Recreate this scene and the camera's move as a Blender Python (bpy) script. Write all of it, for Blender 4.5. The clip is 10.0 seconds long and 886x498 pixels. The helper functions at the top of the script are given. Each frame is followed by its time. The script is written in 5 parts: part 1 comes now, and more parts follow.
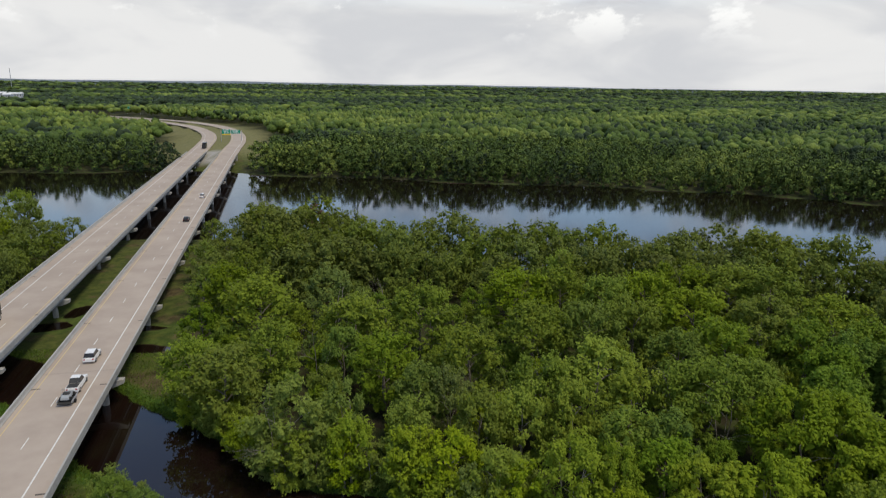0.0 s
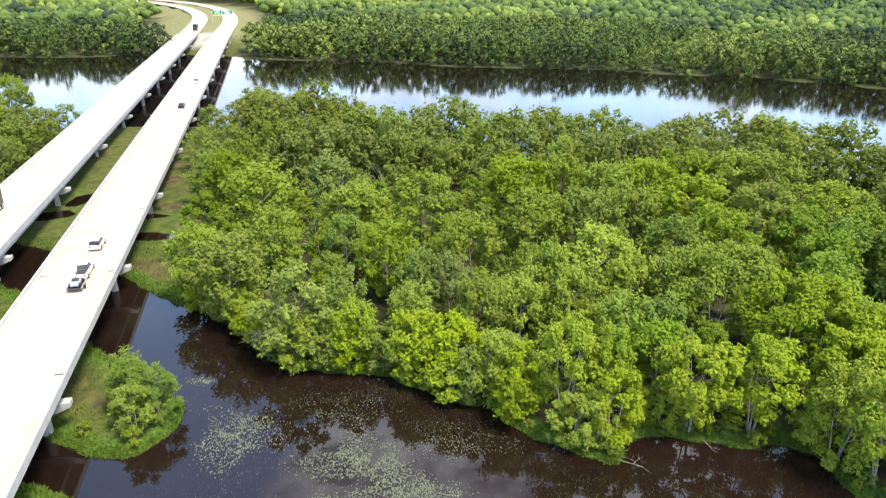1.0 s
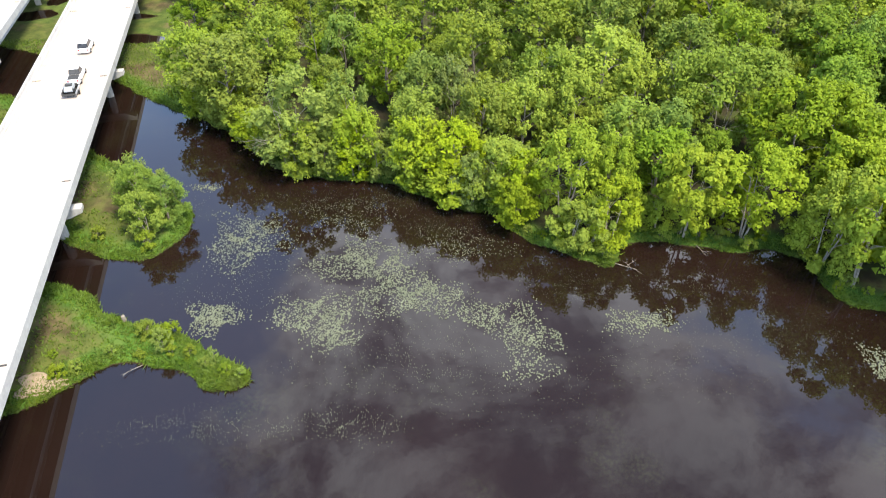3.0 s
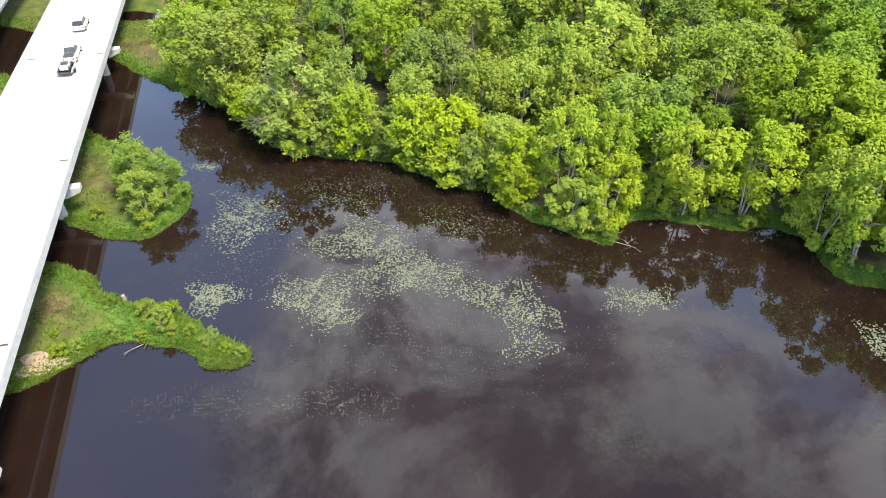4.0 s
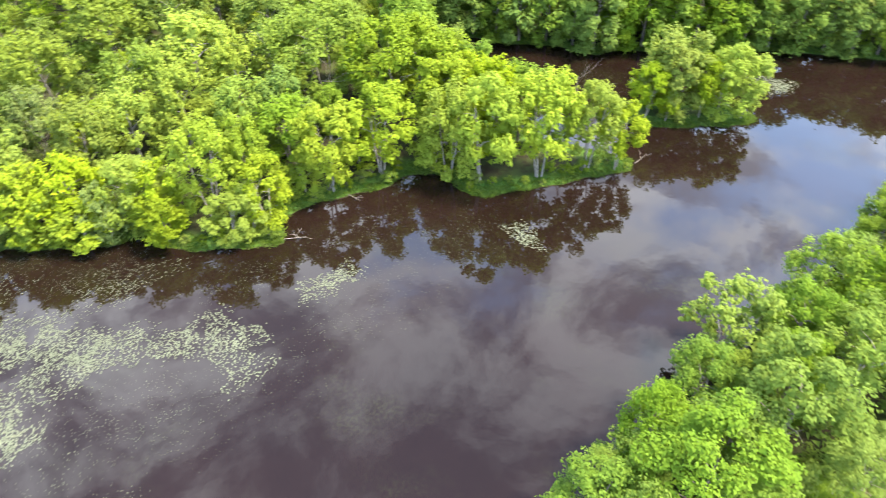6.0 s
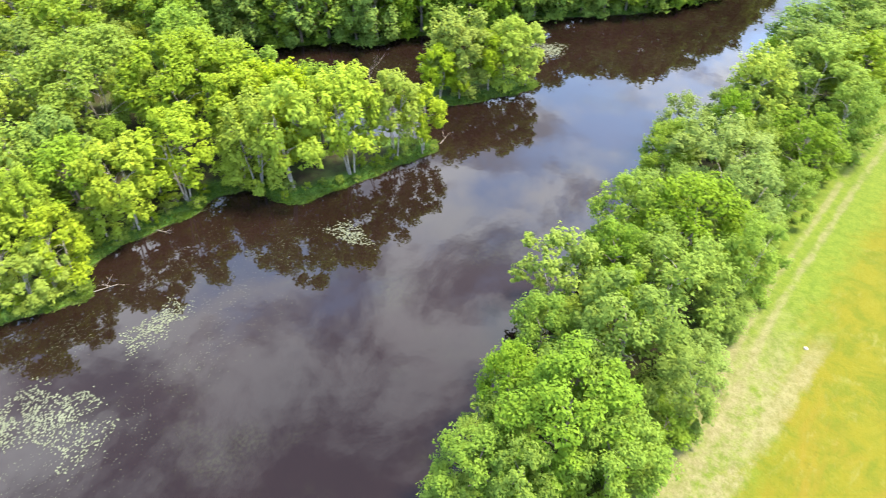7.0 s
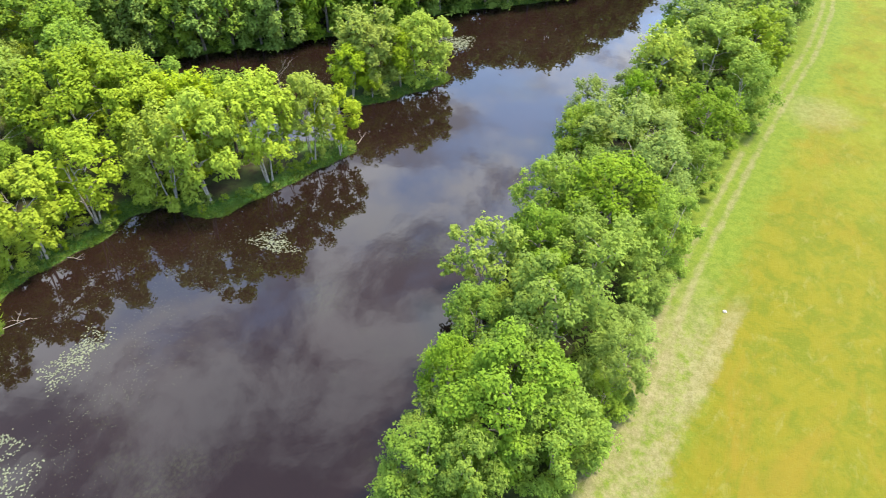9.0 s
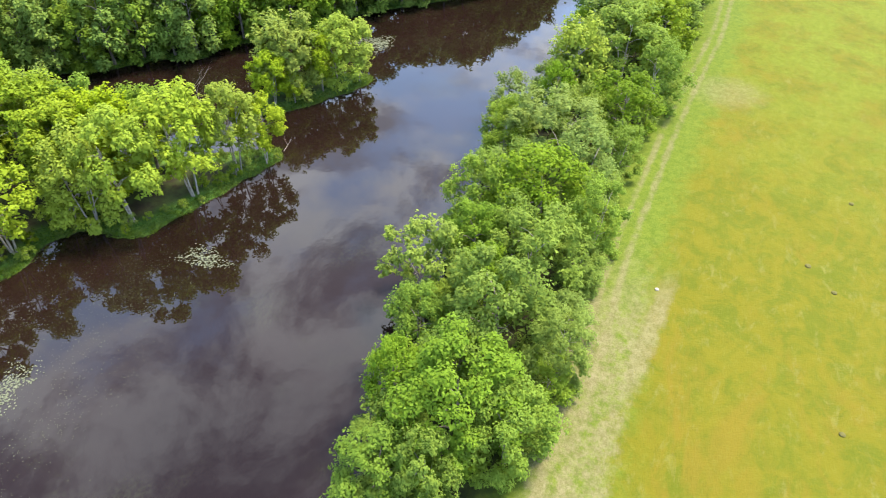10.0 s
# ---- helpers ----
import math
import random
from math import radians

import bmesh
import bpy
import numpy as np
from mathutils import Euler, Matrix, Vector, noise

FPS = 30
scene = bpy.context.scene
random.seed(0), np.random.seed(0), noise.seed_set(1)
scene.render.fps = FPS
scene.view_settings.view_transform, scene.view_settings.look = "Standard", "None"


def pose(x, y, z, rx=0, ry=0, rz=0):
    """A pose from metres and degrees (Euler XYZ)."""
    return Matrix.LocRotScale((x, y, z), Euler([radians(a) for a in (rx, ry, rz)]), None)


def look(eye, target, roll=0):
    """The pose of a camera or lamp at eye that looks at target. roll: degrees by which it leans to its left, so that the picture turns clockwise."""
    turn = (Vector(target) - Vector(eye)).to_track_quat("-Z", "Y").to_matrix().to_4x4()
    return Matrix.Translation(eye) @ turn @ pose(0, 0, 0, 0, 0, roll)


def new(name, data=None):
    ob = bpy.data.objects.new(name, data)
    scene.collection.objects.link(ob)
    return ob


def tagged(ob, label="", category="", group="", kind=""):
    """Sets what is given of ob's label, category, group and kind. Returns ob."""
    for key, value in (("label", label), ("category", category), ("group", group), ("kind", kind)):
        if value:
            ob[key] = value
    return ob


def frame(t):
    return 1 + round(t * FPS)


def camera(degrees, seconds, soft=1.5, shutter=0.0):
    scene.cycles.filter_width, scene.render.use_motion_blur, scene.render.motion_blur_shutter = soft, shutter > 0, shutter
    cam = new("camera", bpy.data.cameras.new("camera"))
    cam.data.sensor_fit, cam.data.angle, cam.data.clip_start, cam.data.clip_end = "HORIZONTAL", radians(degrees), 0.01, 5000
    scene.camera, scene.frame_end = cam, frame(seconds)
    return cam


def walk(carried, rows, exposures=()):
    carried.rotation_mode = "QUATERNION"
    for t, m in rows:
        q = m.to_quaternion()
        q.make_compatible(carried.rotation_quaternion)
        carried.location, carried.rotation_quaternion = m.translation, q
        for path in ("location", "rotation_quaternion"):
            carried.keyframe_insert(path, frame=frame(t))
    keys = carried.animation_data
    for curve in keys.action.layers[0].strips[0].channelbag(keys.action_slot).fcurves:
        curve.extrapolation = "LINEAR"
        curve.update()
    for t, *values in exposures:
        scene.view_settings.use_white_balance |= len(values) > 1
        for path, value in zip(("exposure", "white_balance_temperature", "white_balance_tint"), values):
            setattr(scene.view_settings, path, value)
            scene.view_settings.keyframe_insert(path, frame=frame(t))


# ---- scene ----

# The camera hovers over the slough, 52 m above the water, tilts down and then turns to its right.
EYE = 52.0
cam = camera(65.81, 10.0, soft=1.0, shutter=0.3)
ROWS = [  # seconds, yaw, pitch, roll
    (0.0, 0.0, -13.59, 0.83), (0.5, -0.02, -18.36, 0.73), (1.0, -0.07, -23.0, 0.69), (1.5, -0.12, -27.38, 0.72),
    (2.0, -0.12, -31.56, 0.76), (2.5, -0.11, -35.46, 0.78), (3.0, -0.09, -39.0, 0.8), (3.2, -0.08, -40.37, 0.77),
    (3.4, -0.07, -40.78, 0.76), (4.0, -0.2, -40.78, 0.72), (4.3, -0.83, -40.76, 0.7), (4.5, -3.06, -40.73, 0.7),
    (5.0, -12.43, -40.66, 0.64), (5.5, -23.75, -40.58, 0.6), (6.0, -35.09, -40.49, 0.58), (6.2, -39.08, -40.46, 0.55),
    (6.8, -50.2, -40.55, 0.45), (7.1, -55.2, -40.62, 0.38), (7.3, -56.84, -40.66, 0.34), (7.5, -56.97, -40.67, 0.32),
    (8.0, -56.97, -40.74, 0.33), (8.5, -58.35, -40.77, 0.32), (9.0, -61.71, -40.81, 0.31), (9.5, -65.52, -40.84, 0.34),
    (10.0, -68.74, -40.85, 0.34),
]
EXPOSURES = [(0.0, -0.79), (0.3, -0.66), (0.5, -0.33), (0.8, 0.60), (1.0, 1.00), (1.5, 1.09), (2.5, 1.15), (3.2, 1.18), (4.5, 1.57), (5.5, 1.96), (7.5, 1.79), (10.0, 1.46)]
walk(cam, [(t, pose(0, 0, EYE, 90 + pitch, 0, yaw) @ pose(0, 0, 0, 0, 0, roll)) for t, yaw, pitch, roll in ROWS], EXPOSURES)

# ---- sky and sun ----
SUN_ELEV, SUN_AZ = 64.0, 128.0   # azimuth clockwise from +y
world = bpy.data.worlds.new("world")
scene.world = world
world.use_nodes = True


class Nodes:
    """Short hand for building node trees."""

    def __init__(self, tree):
        self.tree = tree
        tree.nodes.clear()

    def node(self, kind, ins=None, **props):
        nd = self.tree.nodes.new(kind)
        if "operation" in props:
            nd.operation = props["operation"]
        if "use_clamp" in props:
            nd.use_clamp = props["use_clamp"]
        if "data_type" in props:
            nd.data_type = props["data_type"]
        if "interpolation_type" in props:
            nd.interpolation_type = props["interpolation_type"]
        if "attribute_name" in props:
            nd.attribute_name = props["attribute_name"]
        for k, v in (ins or {}).items():
            if isinstance(v, bpy.types.NodeSocket):
                self.tree.links.new(v, nd.inputs[k])
            else:
                nd.inputs[k].default_value = v
        return nd

    def math(self, op, a, b=0.0, c=0.0, clamp=False):
        return self.node("ShaderNodeMath", {0: a, 1: b, 2: c}, operation=op, use_clamp=clamp).outputs[0]

    def noise(self, vec, scale, detail=4.0, rough=0.55, distort=0.0):
        return self.node("ShaderNodeTexNoise", {"Vector": vec, "Scale": scale, "Detail": detail, "Roughness": rough, "Distortion": distort}).outputs[0]

    def mix(self, fac, a, b):
        nd = self.node("ShaderNodeMix", data_type="RGBA")
        for sock, v in ((nd.inputs[0], fac), (nd.inputs[6], a), (nd.inputs[7], b)):
            if isinstance(v, bpy.types.NodeSocket):
                self.tree.links.new(v, sock)
            else:
                sock.default_value = v if not isinstance(v, tuple) else (*v[:3], 1.0)
        return nd.outputs[2]

    def step(self, v, lo, hi):
        return self.node("ShaderNodeMapRange", {"Value": v, "From Min": lo, "From Max": hi, "To Min": 0.0, "To Max": 1.0},
                         interpolation_type="SMOOTHSTEP").outputs[0]


w = Nodes(world.node_tree)
sky = w.node("ShaderNodeTexSky")
sky.sky_type, sky.sun_disc, sky.sun_elevation, sky.sun_rotation = "NISHITA", False, radians(SUN_ELEV), radians(SUN_AZ)
way = w.node("ShaderNodeTexCoord").outputs["Generated"]
sep = w.node("ShaderNodeSeparateXYZ", {0: way})
up = w.math("MAXIMUM", sep.outputs[2], 0.0)
depth = w.math("ADD", up, 0.12)
layer = w.node("ShaderNodeCombineXYZ", {0: w.math("DIVIDE", sep.outputs[0], depth), 1: w.math("DIVIDE", sep.outputs[1], depth), 2: 0.0}).outputs[0]
cover = w.noise(layer, 2.0, 8.0, 0.60, 0.2)
body_n = w.noise(layer, 3.6, 9.0, 0.63, 0.35)
gap = w.math("MULTIPLY", w.step(sep.outputs[0], -0.12, -0.36), w.step(sep.outputs[2], 0.30, 0.42))   # bluer to the west
cover = w.math("SUBTRACT", w.math("ADD", cover, w.math("MULTIPLY", w.step(sep.outputs[2], 0.50, 0.74), 0.20)), w.math("MULTIPLY", gap, 0.26))
mask = w.step(cover, 0.44, 0.62)
low = w.step(sep.outputs[2], 0.18, 0.09)          # the cloud deck closes towards the horizon
grey = w.step(body_n, 0.41, 0.60)
grey = w.math("MULTIPLY", grey, w.math("SUBTRACT", 1.0, w.math("MULTIPLY", w.step(sep.outputs[2], 0.64, 0.90), 0.42)))   # thickest overhead
grey = w.math("ADD", grey, w.math("MULTIPLY", w.step(sep.outputs[2], 0.84, 0.50), 0.26), clamp=True)
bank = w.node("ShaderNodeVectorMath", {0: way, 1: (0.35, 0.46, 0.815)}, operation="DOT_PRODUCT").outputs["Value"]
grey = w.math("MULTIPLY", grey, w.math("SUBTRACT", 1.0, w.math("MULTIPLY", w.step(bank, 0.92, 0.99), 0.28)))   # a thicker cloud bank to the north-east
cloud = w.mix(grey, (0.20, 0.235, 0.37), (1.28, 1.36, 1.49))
blue = w.node("ShaderNodeVectorMath", {0: sky.outputs[0], "Scale": 0.34}, operation="SCALE").outputs[0]
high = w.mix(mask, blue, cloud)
# near the horizon: pale haze with soft grey banks and white cumulus heads
flat = w.node("ShaderNodeVectorMath", {0: way, 1: (1.0, 1.0, 3.2)}, operation="MULTIPLY").outputs[0]
puff = w.node("ShaderNodeVectorMath", {0: way, 1: (1.0, 1.0, 1.7)}, operation="MULTIPLY").outputs[0]
banks = w.step(w.noise(flat, 3.0, 5.0, 0.55, 0.4), 0.38, 0.60)
heads = w.step(w.noise(puff, 7.5, 8.0, 0.6, 0.1), 0.52, 0.59)
heads = w.math("MULTIPLY", heads, w.step(sep.outputs[2], 0.045, 0.10))
pale = w.mix(banks, (1.12, 1.14, 1.18), (1.42, 1.42, 1.41))
pale = w.mix(w.math("MULTIPLY", heads, 0.9), pale, (1.75, 1.75, 1.72))
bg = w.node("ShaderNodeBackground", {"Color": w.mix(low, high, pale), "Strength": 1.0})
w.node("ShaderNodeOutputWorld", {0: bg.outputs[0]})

sun_data = bpy.data.lights.new("sun", "SUN")
sun_data.energy, sun_data.angle, sun_data.color = 4.1, radians(15), (1.0, 0.90, 0.71)
sun = new("sun", sun_data)
se, sa = radians(SUN_ELEV), radians(SUN_AZ)
sun.matrix_world = look((0, 0, 0), (-math.sin(sa) * math.cos(se), -math.cos(sa) * math.cos(se), -math.sin(se)))


# ---- materials ----
def material(name, build, rough=0.8, spec=0.3, metal=0.0):
    """build(n, pos) gives a colour socket or tuple, and a height socket or None."""
    m = bpy.data.materials.new(name)
    m.use_nodes = True
    n = Nodes(m.node_tree)
    pos = n.node("ShaderNodeNewGeometry").outputs["Position"]
    colour, height = build(n, pos)
    ins = {"Roughness": rough, "Metallic": metal, "Specular IOR Level": spec}
    ins["Base Color"] = colour if isinstance(colour, bpy.types.NodeSocket) else (*colour, 1.0)
    if height is not None:
        sock, strength, dist = height
        ins["Normal"] = n.node("ShaderNodeBump", {"Height": sock, "Strength": strength, "Distance": dist}).outputs[0]
    bsdf = n.node("ShaderNodeBsdfPrincipled", ins)
    n.node("ShaderNodeOutputMaterial", {0: bsdf.outputs[0]})
    return m


def speckled(a, b, scale, fine=0.0, bump=0.0):
    def build(n, pos):
        f = n.noise(pos, scale, 6.0, 0.6)
        if fine:
            f = n.math("ADD", n.math("MULTIPLY", f, 0.6), n.math("MULTIPLY", n.noise(pos, fine, 3.0), 0.4))
        return n.mix(n.step(f, 0.3, 0.7), a, b), ((f, bump, 0.05) if bump else None)
    return build


def deck_build(n, pos):
    f = n.noise(pos, 0.12, 5.0, 0.6)
    g = n.noise(pos, 4.0, 4.0, 0.7)
    c = n.mix(n.step(f, 0.3, 0.7), (0.350, 0.290, 0.243), (0.420, 0.354, 0.299))
    return n.mix(n.math("MULTIPLY", n.step(g, 0.45, 0.8), 0.35), c, (0.41, 0.35, 0.295)), (g, 0.15, 0.02)


M_DECK = material("deck_concrete", deck_build, 0.9)
M_CONC = material("pale_concrete", speckled((0.31, 0.305, 0.295), (0.42, 0.41, 0.395), 0.5, 3.0, 0.1), 0.9)
M_GIRDER = material("girder_concrete", speckled((0.34, 0.33, 0.31), (0.46, 0.45, 0.43), 0.4, 3.0), 0.9)
M_WHITE = material("road_white_paint", speckled((0.52, 0.51, 0.49), (0.72, 0.71, 0.69), 2.0), 0.7)
M_YELLOW = material("road_yellow_paint", speckled((0.50, 0.39, 0.20), (0.56, 0.45, 0.26), 2.0), 0.7)
M_DARKMARK = material("dark_joint", speckled((0.03, 0.03, 0.03), (0.06, 0.055, 0.05), 3.0), 0.8)
M_JOINT = material("worn_joint", speckled((0.20, 0.18, 0.16), (0.28, 0.25, 0.22), 2.0), 0.9)
M_BARK = material("bark", speckled((0.10, 0.085, 0.065), (0.22, 0.19, 0.15), 3.0, 14.0, 0.5), 0.95)
M_PALEBARK = material("pale_bark", speckled((0.17, 0.15, 0.12), (0.33, 0.30, 0.25), 3.0, 12.0, 0.4), 0.95)
M_DEAD = material("dead_wood", speckled((0.14, 0.12, 0.095), (0.27, 0.24, 0.20), 3.0, 12.0, 0.4), 0.95)
M_SIGN = material("sign_green", speckled((0.0, 0.22, 0.14), (0.0, 0.26, 0.17), 1.0), 0.5)
M_SIGNWHITE = material("sign_white", speckled((0.8, 0.8, 0.8), (0.85, 0.85, 0.85), 1.0), 0.5)
M_SIGNYELLOW = material("sign_yellow", speckled((0.75, 0.5, 0.03), (0.8, 0.55, 0.05), 1.0), 0.5)
M_STEEL = material("galvanised_steel", speckled((0.40, 0.41, 0.42), (0.52, 0.53, 0.54), 2.0), 0.5, 0.5, 0.6)
M_SAND = material("sand", speckled((0.20, 0.150, 0.10), (0.36, 0.29, 0.215), 1.2, 7.0, 0.35), 0.95)


def leaf_material(name, dark, light, hue_span=0.03, attr=False, trans=0.34):
    m = bpy.data.materials.new(name)
    m.use_nodes = True
    n = Nodes(m.node_tree)
    geo = n.node("ShaderNodeNewGeometry")
    rnd = geo.outputs["Random Per Island"]
    tone = n.node("ShaderNodeAttribute", attribute_name="tone").outputs["Fac"] if attr else n.node("ShaderNodeObjectInfo").outputs["Random"]
    patch = n.noise(geo.outputs["Position"], 0.45, 3.0, 0.6)
    fac = n.math("ADD", n.math("MULTIPLY_ADD", rnd, 0.26, 0.14), n.math("MULTIPLY", n.step(patch, 0.25, 0.75), 0.55))
    c = n.mix(fac, dark, light)
    hsv = n.node("ShaderNodeHueSaturation", {
        "Hue": n.math("ADD", 0.5 - hue_span, n.math("MULTIPLY", tone, 1.25 * hue_span)),
        "Saturation": n.math("ADD", 0.96, n.math("MULTIPLY", n.math("FRACT", n.math("MULTIPLY", tone, 7.31)), 0.16)),
        "Value": n.math("ADD", 0.86, n.math("MULTIPLY", n.math("FRACT", n.math("MULTIPLY", tone, 3.77)), 0.26)), "Color": c}).outputs[0]
    a = n.node("ShaderNodeBsdfPrincipled", {"Base Color": hsv, "Roughness": 0.7, "Specular IOR Level": 0.12})
    b = n.node("ShaderNodeBsdfTranslucent", {"Color": hsv})
    mx = n.node("ShaderNodeMixShader", {0: trans, 1: a.outputs[0], 2: b.outputs[0]})
    n.node("ShaderNodeOutputMaterial", {0: mx.outputs[0]})
    return m


L_LIME = leaf_material("leaf_lime", (0.167, 0.234, 0.026), (0.282, 0.366, 0.047), 0.010)
L_MID = leaf_material("leaf_mid", (0.125, 0.182, 0.024), (0.225, 0.298, 0.044), 0.012)
L_HEDGE = leaf_material("leaf_hedge", (0.099, 0.170, 0.022), (0.189, 0.280, 0.040), 0.012)
L_FINE = leaf_material("leaf_fine", (0.114, 0.178, 0.028), (0.205, 0.286, 0.050), 0.012)
L_DEEP = leaf_material("leaf_deep", (0.101, 0.168, 0.022), (0.193, 0.280, 0.042), 0.010)
L_GREY = leaf_material("leaf_greyish", (0.136, 0.190, 0.040), (0.229, 0.296, 0.070), 0.010)
L_RUSSET = leaf_material("leaf_russet", (0.134, 0.091, 0.053), (0.224, 0.150, 0.088), 0.01)
L_WOOD = leaf_material("leaf_woodland", (0.095, 0.132, 0.024), (0.179, 0.228, 0.043), 0.016, True)


def far_leaf_material():
    m = bpy.data.materials.new("leaf_far")
    m.use_nodes = True
    n = Nodes(m.node_tree)
    geo = n.node("ShaderNodeNewGeometry")
    tone = n.node("ShaderNodeAttribute", attribute_name="tone").outputs["Fac"]
    fine = n.noise(geo.outputs["Position"], 0.6, 4.0, 0.65)
    c = n.mix(n.step(tone, 0.10, 0.42), (0.030, 0.050, 0.020), (0.078, 0.126, 0.020))
    c = n.mix(n.step(tone, 0.45, 0.90), c, (0.172, 0.225, 0.036))
    v = n.math("ADD", n.math("MULTIPLY", n.step(fine, 0.3, 0.7), 0.35), n.math("MULTIPLY", geo.outputs["Random Per Island"], 0.4))
    c = n.node("ShaderNodeHueSaturation", {"Color": c, "Value": n.math("ADD", v, 0.60), "Saturation": 0.95}).outputs[0]
    bump = n.node("ShaderNodeBump", {"Height": n.noise(geo.outputs["Position"], 0.9, 3.0, 0.6), "Strength": 0.9, "Distance": 1.2}).outputs[0]
    a = n.node("ShaderNodeBsdfPrincipled", {"Base Color": c, "Roughness": 0.7, "Specular IOR Level": 0.15, "Normal": bump})
    n.node("ShaderNodeOutputMaterial", {0: a.outputs[0]})
    return m


L_FAR = far_leaf_material()
L_GRASS = leaf_material("grass_blades", (0.082, 0.142, 0.022), (0.142, 0.216, 0.042), 0.02, True, 0.45)
L_HAY = leaf_material("hay_blades", (0.104, 0.108, 0.007), (0.148, 0.134, 0.014), 0.01, True)
L_PADLEAF = leaf_material("lily_leaf", (0.094, 0.109, 0.070), (0.155, 0.170, 0.114), 0.015, False, 0.1)
L_PAD = leaf_material("lily_pad", (0.094, 0.109, 0.070), (0.155, 0.170, 0.114), 0.015, True, 0.1)


# ---- mesh helpers ----
def tri_mesh(name, verts, tris, mat, tone=None, smooth=False):
    """A mesh from arrays of points and triangles."""
    verts, tris = np.asarray(verts, np.float32), np.asarray(tris, np.int32)
    me = bpy.data.meshes.new(name)
    k = tris.shape[1]
    me.vertices.add(len(verts))
    me.vertices.foreach_set("co", verts.ravel())
    me.loops.add(tris.size)
    me.loops.foreach_set("vertex_index", tris.ravel())
    me.polygons.add(len(tris))
    me.polygons.foreach_set("loop_start", np.arange(0, tris.size, k, dtype=np.int32))
    if smooth:
        me.polygons.foreach_set("use_smooth", np.ones(len(tris), bool))
    if tone is not None:
        me.attributes.new("tone", "FLOAT", "POINT").data.foreach_set("value", np.asarray(tone, np.float32))
    me.update(calc_edges=True)
    me.materials.append(mat)
    return me


def part(name, bm, mat, parent, label=""):
    """Links a bmesh, or a mesh, as one part under a thing or a part."""
    if isinstance(bm, bmesh.types.BMesh):
        me = bpy.data.meshes.new(name)
        bm.to_mesh(me)
        bm.free()
        me.materials.append(mat)
    else:
        me = bm
    ob = new(name, me)
    ob.parent = parent
    if label:
        tagged(ob, label)
    return ob


def box(bm, x0, x1, y0, y1, z0, z1, bevel=0.0):
    vs = [bm.verts.new((x, y, z)) for z in (z0, z1) for y in (y0, y1) for x in (x0, x1)]
    fs = [bm.faces.new([vs[i] for i in f]) for f in ((0, 2, 3, 1), (4, 5, 7, 6), (0, 1, 5, 4), (2, 6, 7, 3), (0, 4, 6, 2), (1, 3, 7, 5))]
    if bevel:
        bmesh.ops.bevel(bm, geom=list({e for f in fs for e in f.edges}), offset=bevel, segments=1, affect="EDGES")
    return bm


def boxed(*a, **k):
    return box(bmesh.new(), *a, **k)


def sweep(bm, profile, line, up_axis=(0, 0, 1)):
    """Sweeps a closed profile (side, height) along a line of points."""
    rings = []
    for i, p in enumerate(line):
        a, b = Vector(line[max(i - 1, 0)]), Vector(line[min(i + 1, len(line) - 1)])
        t = (b - a).normalized()
        side = t.cross(Vector(up_axis)).normalized()
        rings.append([bm.verts.new(Vector(p) + side * s + Vector((0, 0, h))) for s, h in profile])
    k = len(profile)
    for r0, r1 in zip(rings, rings[1:]):
        for j in range(k):
            bm.faces.new((r0[j], r0[(j + 1) % k], r1[(j + 1) % k], r1[j]))
    bm.faces.new(list(reversed(rings[0])))
    bm.faces.new(rings[-1])
    bmesh.ops.recalc_face_normals(bm, faces=bm.faces[:])
    return bm


def tube_arrays(points, radii, sides=6):
    """Points and quads (as triangles) of a tapered tube."""
    pts, n = np.array(points, float), len(points)
    verts, tris = [], []
    for i in range(n):
        t = pts[min(i + 1, n - 1)] - pts[max(i - 1, 0)]
        t = t / (np.linalg.norm(t) + 1e-9)
        a = np.cross(t, (0.31, 0.95, 0.05))
        a /= np.linalg.norm(a) + 1e-9
        b = np.cross(t, a)
        for j in range(sides):
            an = 2 * math.pi * j / sides
            verts.append(pts[i] + radii[i] * (math.cos(an) * a + math.sin(an) * b))
    for i in range(n - 1):
        for j in range(sides):
            p, q = i * sides + j, i * sides + (j + 1) % sides
            tris += [(p, q, q + sides), (p, q + sides, p + sides)]
    return np.array(verts), np.array(tris, int)


def joined(pieces):
    """One pair of arrays out of several (verts, tris)."""
    vs, ts, o = [], [], 0
    for v, t in pieces:
        vs.append(v)
        ts.append(t + o)
        o += len(v)
    return np.concatenate(vs), np.concatenate(ts)


def smooth01(v, lo, hi):
    x = np.clip((v - lo) / (hi - lo), 0, 1)
    return x * x * (3 - 2 * x)


def curve_points(ctrl, per=8):
    """Catmull-Rom through control points."""
    c = np.array(ctrl, float)
    c = np.vstack((2 * c[0] - c[1], c, 2 * c[-1] - c[-2]))
    out = []
    for i in range(1, len(c) - 2):
        for s in np.arange(per) / per:
            p0, p1, p2, p3 = c[i - 1:i + 3]
            out.append(0.5 * (2 * p1 + (p2 - p0) * s + (2 * p0 - 5 * p1 + 4 * p2 - p3) * s * s + (3 * p1 - p0 - 3 * p2 + p3) * s ** 3))
    out.append(c[-2])
    return np.array(out)


